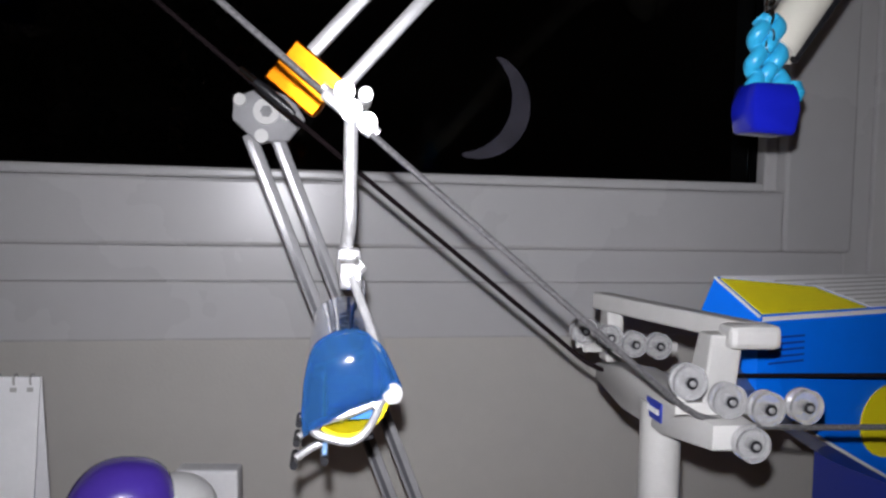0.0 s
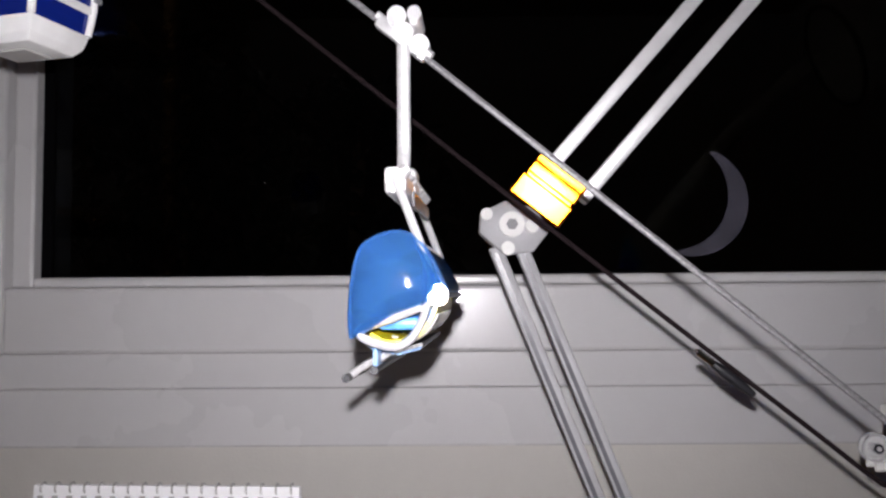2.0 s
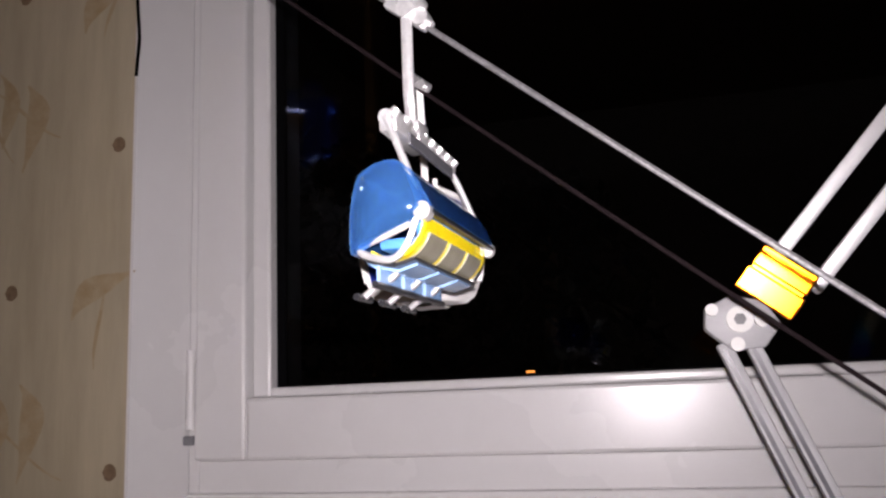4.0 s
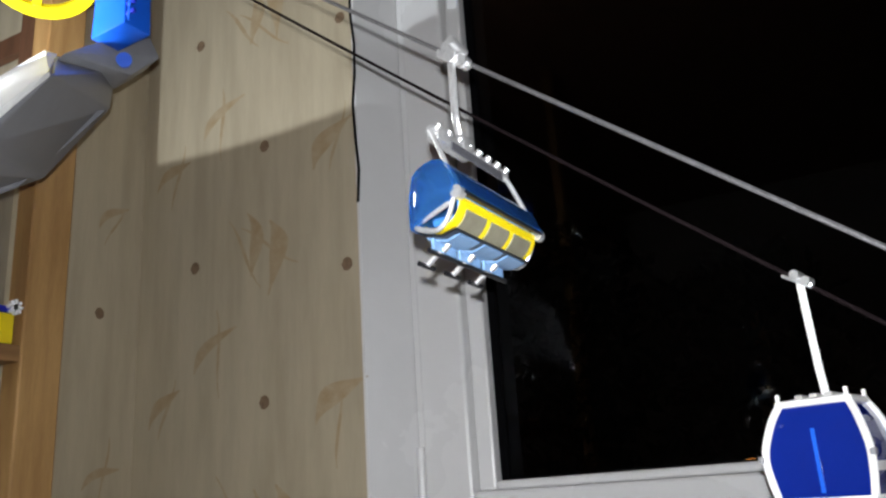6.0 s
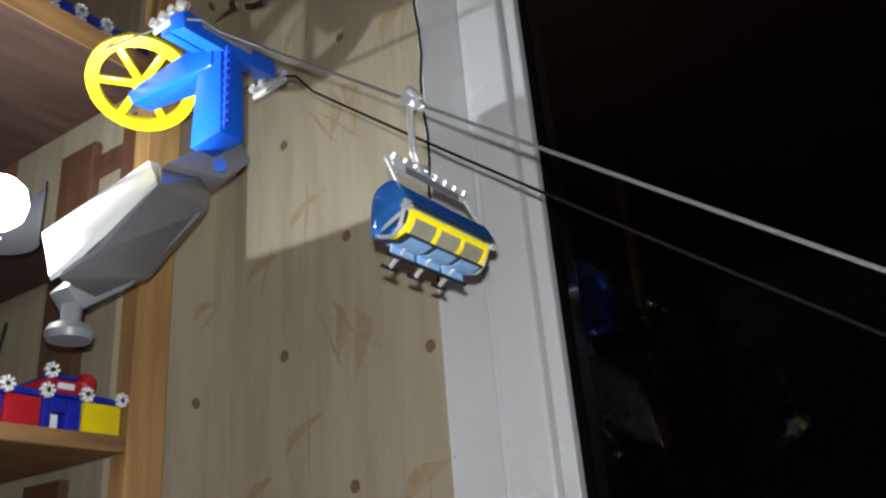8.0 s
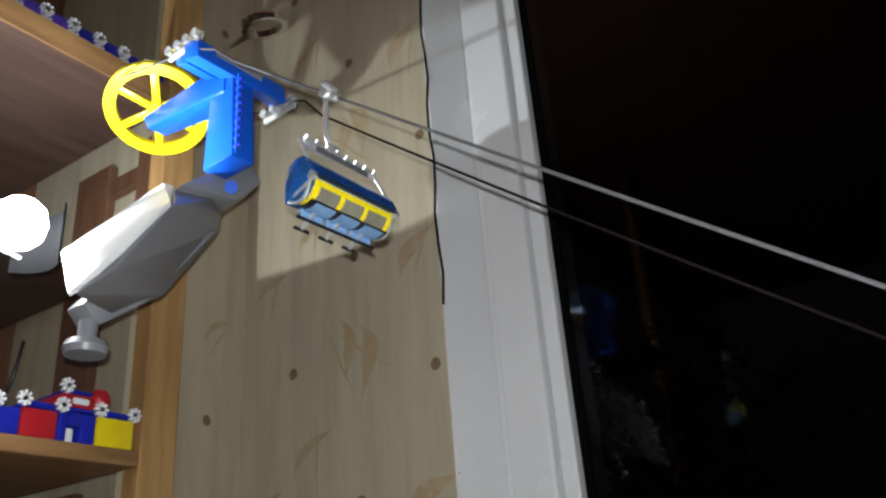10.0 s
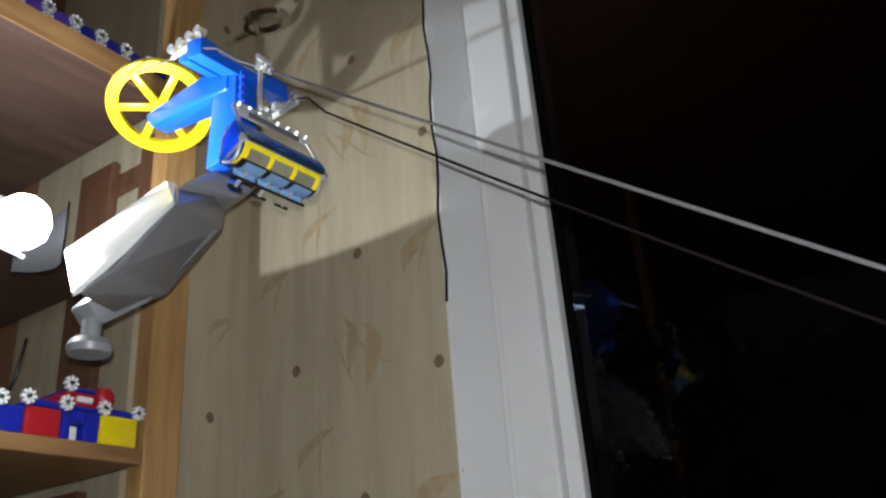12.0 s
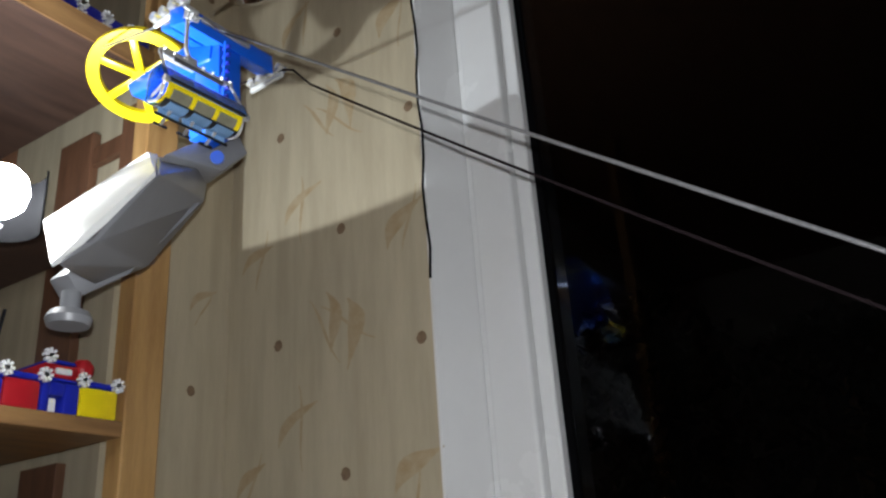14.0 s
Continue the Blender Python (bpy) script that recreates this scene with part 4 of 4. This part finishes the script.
    part("shade_rim", lathe([(0.0785, -0.0915), (0.0830, -0.0915), (0.0830, -0.0875), (0.0785, -0.0875), (0.0785, -0.0915)], 44, hm), BLACK, l, "thin black rim", True)
    part("handle", tube(smooth_line([(0.307, 0.450, 0.104), (0.322, 0.452, 0.125), (0.350, 0.458, 0.160), (0.385, 0.465, 0.200), (0.46, 0.470, 0.285), (0.575, 0.465, 0.385)], 4), 0.011, 14), CREAM, l, "cream handle of the shade", True)
    part("handle_edge", tube([(0.314, 0.444, 0.0985), (0.345, 0.450, 0.138), (0.390, 0.458, 0.190), (0.47, 0.462, 0.276)], 0.0022, 6), BLACK, l, "black edge strip", True)
    return l


desk_lamp()


def keychain():
    k = thing("bead_keychain", "turquoise and cobalt plastic bead keychain on a chain", "keychain", pose(0.2975, 0.44, 0.140))
    for i in range(9):
        m = Matrix.Translation((0.0005 * math.sin(i), 0, -0.0045 * i)) @ Matrix.Rotation(radians(90 * (i % 2) + 20), 4, "Z") @ Matrix.Rotation(radians(90), 4, "X")
        bm = bmesh.new()
        add_tube(bm, [(0.0024 * math.cos(a * math.tau / 12), 0.0034 * math.sin(a * math.tau / 12), 0) for a in range(13)], 0.0008, 6, 1.0, Vector((0, 0, 1)))
        part("chain_link", bm, CHROME, k, "", True, m)
    part("ring", lathe([(0.0085, -0.001), (0.0105, -0.001), (0.0105, 0.001), (0.0085, 0.001), (0.0085, -0.001)], 24, Matrix.Translation((0, 0, 0.008)) @ Matrix.Rotation(radians(75), 4, "X")), CHROME, k, "", True)
    for x0, x1, w, r in ((-0.003, -0.006, 0.0016, 0.0040), (0.0035, 0.0085, 0.0020, 0.0042), (0.0005, 0.002, -0.0018, 0.0038)):
        pts = [(x0 + (x1 - x0) * q / 14 + w * math.sin(q * 1.25), 0.003 + w * math.cos(q * 1.25), -0.022 - 0.036 * q / 14) for q in range(15)]
        part("tassel", tube(smooth_line(pts, 3), r, 10), TURQ, k, "turquoise twisted plastic cord", True)
    part("tassel_knob", lathe([(0.0, -0.006), (0.004, -0.005), (0.006, 0.0), (0.004, 0.005), (0.0, 0.006)], 16, Matrix.Translation((0.0145, 0.001, -0.0575))), TURQ, k, "", True)
    part("bead", hull([(-0.0135, -0.011, -0.066), (-0.0115, -0.010, -0.0785), (0.0105, -0.010, -0.0795), (0.0125, -0.011, -0.064), (0.011, -0.008, -0.0545), (-0.011, -0.008, -0.0545), (-0.0135, 0.011, -0.066), (-0.0115, 0.010, -0.0785), (0.0105, 0.010, -0.0795), (0.0125, 0.011, -0.064), (0.011, 0.008, -0.0545), (-0.011, 0.008, -0.0545)], 0.0018), COBALT, k, "glossy cobalt blue bead", True)
    return k


keychain()


def product_carton():
    """The blue and yellow carton beside the tower; x along its front, y to its back, z down from the lid."""
    c = thing("blue_carton", "glossy blue and yellow cardboard carton on a second box", "carton", pose(0.3238, 0.4787, -0.0334, 0, 0, 17.26))
    c.scale = (0.85, 0.85, 0.85)
    tip = Matrix.Rotation(radians(30.96), 4, "X")
    lid = [(0.0, 0.0), (0.230, 0.0), (0.230, 0.0372), (-0.0021, 0.0432)]
    low = [(0.0357, 0.0, -0.0727), (0.230, 0.0, -0.1695), (-0.0109, 0.040, -0.001), (0.060, 0.090, -0.07), (0.230, 0.100, -0.16), (0.230, 0.090, 0.014), (0.075, 0.085, 0.012), (0.004, 0.004, -0.050)]
    part("body", hull([tuple(tip @ Vector((a, b, 0.0))) for a, b in lid] + low, 0.0006), CARD_B, c)
    part("lid_stripe", prism([(0.003, 0.001), (0.109, 0.001), (0.0804, 0.0263), (0.0000, 0.0400)], "z", 0.0006, 0.0012), CARD_Y, c, "yellow printed panel", False, tip)
    part("lid_panel", prism([(0.113, 0.001), (0.229, 0.001), (0.229, 0.0365), (0.002, 0.0424), (0.003, 0.0410), (0.083, 0.0275)], "z", 0.0006, 0.0012), CARD_W, c, "white printed lid panel", False, tip)
    for k in range(7):
        y = 0.0045 + k * 0.0048
        x0 = 0.112 - 1.13 * y if y < 0.026 else 0.083 - 5.5 * (y - 0.026)
        part("lid_line", box((x0 + 0.004, y, 0.0013), (0.228, y + 0.0015, 0.0016)), GREYP, c, "", False, tip)
    part("edge_line", box((0.002, -0.0010, -0.0034), (0.228, -0.0004, -0.0004)), CARD_W, c, "white printed edge")
    part("edge_line", tube([(0.0, 0.0, -0.0004), tuple(tip @ Vector((-0.0021, 0.0432, -0.0004)))], 0.0010, 6), CARD_W, c, "white printed edge")
    for k in range(5):
        part("print_bar", box((0.009, -0.0010, -0.0320 + k * 0.0042), (0.043, -0.0004, -0.0308 + k * 0.0042)), CARD_N, c, "dark printed bars")
    part("round_print", prism([(0.140 + 0.034 * math.cos(a * math.tau / 24), -0.0825 + 0.027 * math.sin(a * math.tau / 24)) for a in range(24)], "y", -0.0014, -0.0006), CARD_Y, c, "yellow printed disc")
    part("foot_line", tube([(0.0357, -0.001, -0.0727), (0.230, -0.001, -0.1695)], 0.0013, 6), CARD_W, c, "white cut edge")
    return c


product_carton()
carton("lower_carton", (0.470, 0.500, DESK_Z), (0.62, 0.63, -0.135), CARD_N, "dark blue cardboard box standing on the desk", "box", 0)


def calendar():
    c = thing("desk_calendar", "white spiral desk calendar with blue picture block", "calendar", pose(-0.158, 0.60, DESK_Z, 0, 0, -3))
    tall = 0.2655
    lean = 0.045
    face = prism([(0.0, tall), (0.0015, tall), (-lean + 0.0015, 0.0), (-lean, 0.0)], "x", -0.085, 0.085)
    part("front_page", face, CARD_W, c, "white page")
    part("back_page", prism([(0.002, tall), (0.0035, tall), (lean + 0.0035, 0.0), (lean + 0.002, 0.0)], "x", -0.085, 0.085), CARD_W, c)
    part("picture", prism([(-0.0045, 0.240), (-0.0040, 0.240), (-0.026, 0.118), (-0.0265, 0.118)], "x", -0.020, 0.062), PHOTO, c, "blue and white printed picture")
    for k in range(18):
        x = -0.080 + k * 0.0094
        bm = bmesh.new()
        add_tube(bm, [(x, 0.002 + 0.0035 * math.cos(a * math.tau / 10), tall - 0.002 + 0.0035 * math.sin(a * math.tau / 10)) for a in range(11)], 0.0007, 5, 1.0, Vector((1, 0, 0)))
        part("spiral_ring", bm, GREYP, c)
        part("punch_hole", box((x - 0.0016, -0.0024, tall - 0.0085), (x + 0.0016, -0.0012, tall - 0.0060)), GREYP, c)
    for k in range(3):
        part("print_bar", box((-0.070, -0.010 - k * 0.0012, 0.225 - k * 0.006), (-0.032, -0.0085 - k * 0.0012, 0.227 - k * 0.006)), GREYP, c)
    return c


calendar()


def purple_case():
    m = pose(-0.032, 0.60, -0.181, 0, 6, 10)
    p = thing("purple_toy", "glossy purple rounded plastic toy shell on a white box", "toy", m)
    bm = bmesh.new()
    bmesh.ops.create_uvsphere(bm, u_segments=32, v_segments=20, radius=1.0)
    for v in bm.verts:
        x, yy, z = v.co
        k = 0.8
        v.co = Vector((math.copysign(abs(x) ** k, x) * 0.033 + 0.006 * z, math.copysign(abs(yy) ** k, yy) * 0.028, math.copysign(abs(z) ** 0.75, z) * 0.044))
    part("shell", bm, PURPLE, p, "", True)
    bm = bmesh.new()
    bmesh.ops.create_uvsphere(bm, u_segments=24, v_segments=14, radius=1.0)
    for v in bm.verts:
        v.co = Vector((v.co.x * 0.026 + 0.036, v.co.y * 0.022 + 0.01, v.co.z * 0.022 + 0.010))
    part("cream_side", bm, WHITEP, p, "cream plastic side", True)
    bm = bmesh.new()
    add_tube(bm, [(0.036 + 0.027 * math.cos(a * math.tau / 20), 0.01 + 0.023 * math.sin(a * math.tau / 20), 0.002) for a in range(21)], 0.003, 8, 1.0, Vector((0, 0, 1)))
    part("orange_band", bm, ORANGE, p, "", True)
    return p


purple_case()
carton("white_box", (-0.065, 0.565, DESK_Z), (0.042, 0.690, -0.2255), CARD_W, "white cardboard box standing on the desk", "box", 0)
carton("white_card", (-0.004, 0.665, -0.2245), (0.040, 0.683, -0.168), CARD_W, "small upright white card behind the toy", "card", -8)


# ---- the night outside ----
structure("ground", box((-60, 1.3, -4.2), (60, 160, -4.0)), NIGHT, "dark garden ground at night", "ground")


def night_tree(x, y, h, seed):
    t = thing("tree", "dark leafy tree outside in the night", "tree", pose(x, y, -4.0))
    rnd = random.Random(seed)
    trunk = tube(smooth_line([(0, 0, 0), (0.1, 0, h * 0.3), (0.0, 0.1, h * 0.6), (0.1, 0, h * 0.85)], 3), 0.16, 8)
    part("trunk", trunk, DARKW, t)
    vs, fs = [], []
    for k in range(1500):
        a, r = rnd.uniform(0, math.tau), rnd.random() ** 0.6
        z = h * (0.35 + 0.65 * rnd.random())
        w = h * 0.30 * math.sin(math.pi * min(1, max(0.08, (z / h - 0.25) / 0.8))) ** 0.7 * (0.75 + 0.25 * math.sin(3 * a + seed))
        c = Vector((w * r * math.cos(a), w * r * math.sin(a), z))
        d1 = Vector((rnd.uniform(-1, 1), rnd.uniform(-1, 1), rnd.uniform(-1, 1))) * 0.24
        d2 = Vector((rnd.uniform(-1, 1), rnd.uniform(-1, 1), rnd.uniform(-1, 1))) * 0.14
        i = len(vs)
        vs += [c - d1, c + d2, c + d1, c - d2]
        fs.append((i, i + 1, i + 2, i + 3))
    me = bpy.data.meshes.new("crown")
    me.from_pydata(vs, [], fs)
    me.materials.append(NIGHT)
    o = new("crown", me)
    o.parent = t
    return t


for x, y, h, sd in ((-9.5, 16, 11.5, 1), (-6.0, 18, 10.0, 2), (-2.0, 17, 8.5, 3)):
    night_tree(x, y, h, sd)
tagged(part("lit_window", box((-2.20, 14.6, 0.345), (-2.06, 14.65, 0.380)), SODIUM), "small distant orange lit window at night", "window", "", "structure")


# ---- what moves ----
def motions():
    speed = 0.0424
    steps = [k * 0.5 for k in range(29)]

    def lift(t, rows):
        for (t0, a0), (t1, a1) in zip(rows, rows[1:]):
            if t <= t1:
                return a0 + (a1 - a0) * (t - t0) / (t1 - t0)
        return rows[-1][1]
    # the cables ride higher once the chair has gone up
    up_near = ((0, -0.004), (4, -0.004), (6.5, 0.012), (8.2, 0.0155), (10.3, 0.024), (12.5, 0.040), (14, 0.041))
    up_far = ((0, -0.004), (1, -0.004), (2.5, -0.018), (3.5, -0.006), (6.5, -0.005), (8.2, 0.007), (10.3, 0.034), (12.5, 0.051), (14, 0.053))
    turn_far = ((0, -0.004), (2, -0.004), (3.5, -0.008), (6.5, -0.003), (8.2, 0.004), (10.3, 0.021), (12.5, 0.031), (14, 0.032))
    walk(haul, [(t, Matrix.Translation(on_near(HOLD)) @ Matrix.Rotation(-lift(t, up_near), 4, NW)) for t in steps])
    walk(back_cable, [(t, Matrix.Translation(on_far(HOLD_FAR)) @ Matrix.Rotation(-lift(t, turn_far), 4, NW)) for t in steps])
    chair_rows, cabin_rows = [], []
    back = ALONG @ Matrix.Rotation(math.pi - radians(12), 4, "Z")
    for t in steps:
        s = speed * t
        chair_rows.append((t, Matrix.Translation(on_near(s) + Vector((0, 0, (HOLD - s) * lift(t, up_near)))) @ ALONG))
        q = 0.388 - 0.0455 * t
        cabin_rows.append((t, Matrix.Translation(on_far(q) + Vector((0, 0, (HOLD_FAR - q) * lift(t, up_far)))) @ back))
    sleeve_rows = []
    for t in steps:
        q = 0.034 - 0.0470 * t
        drop = max(q, -0.6)
        rise = (z_far(drop + 0.01) - z_far(drop - 0.01)) / 0.02
        sleeve_rows.append((t, Matrix.Translation(on_far(drop) + Vector((0, 0, (HOLD_FAR - drop) * lift(t, up_far)))) @ ALONG @ Matrix.Rotation(-math.atan(rise), 4, "Y")))
    walk(sleeve, sleeve_rows)
    walk(the_torch, [(t, pose(x, y, z, 90 + pit, rol, yaw) @ Matrix.Translation((-0.002, 0.0145, 0.002))) for t, x, y, z, pit, rol, yaw in PATH])
    walk(the_chair, chair_rows)
    walk(the_gondola, cabin_rows)
    walk(the_wheel, [(t, WHEEL_M @ Matrix.Rotation(radians(-47.0 * t + 12), 4, "Z")) for t in range(15)])


motions()
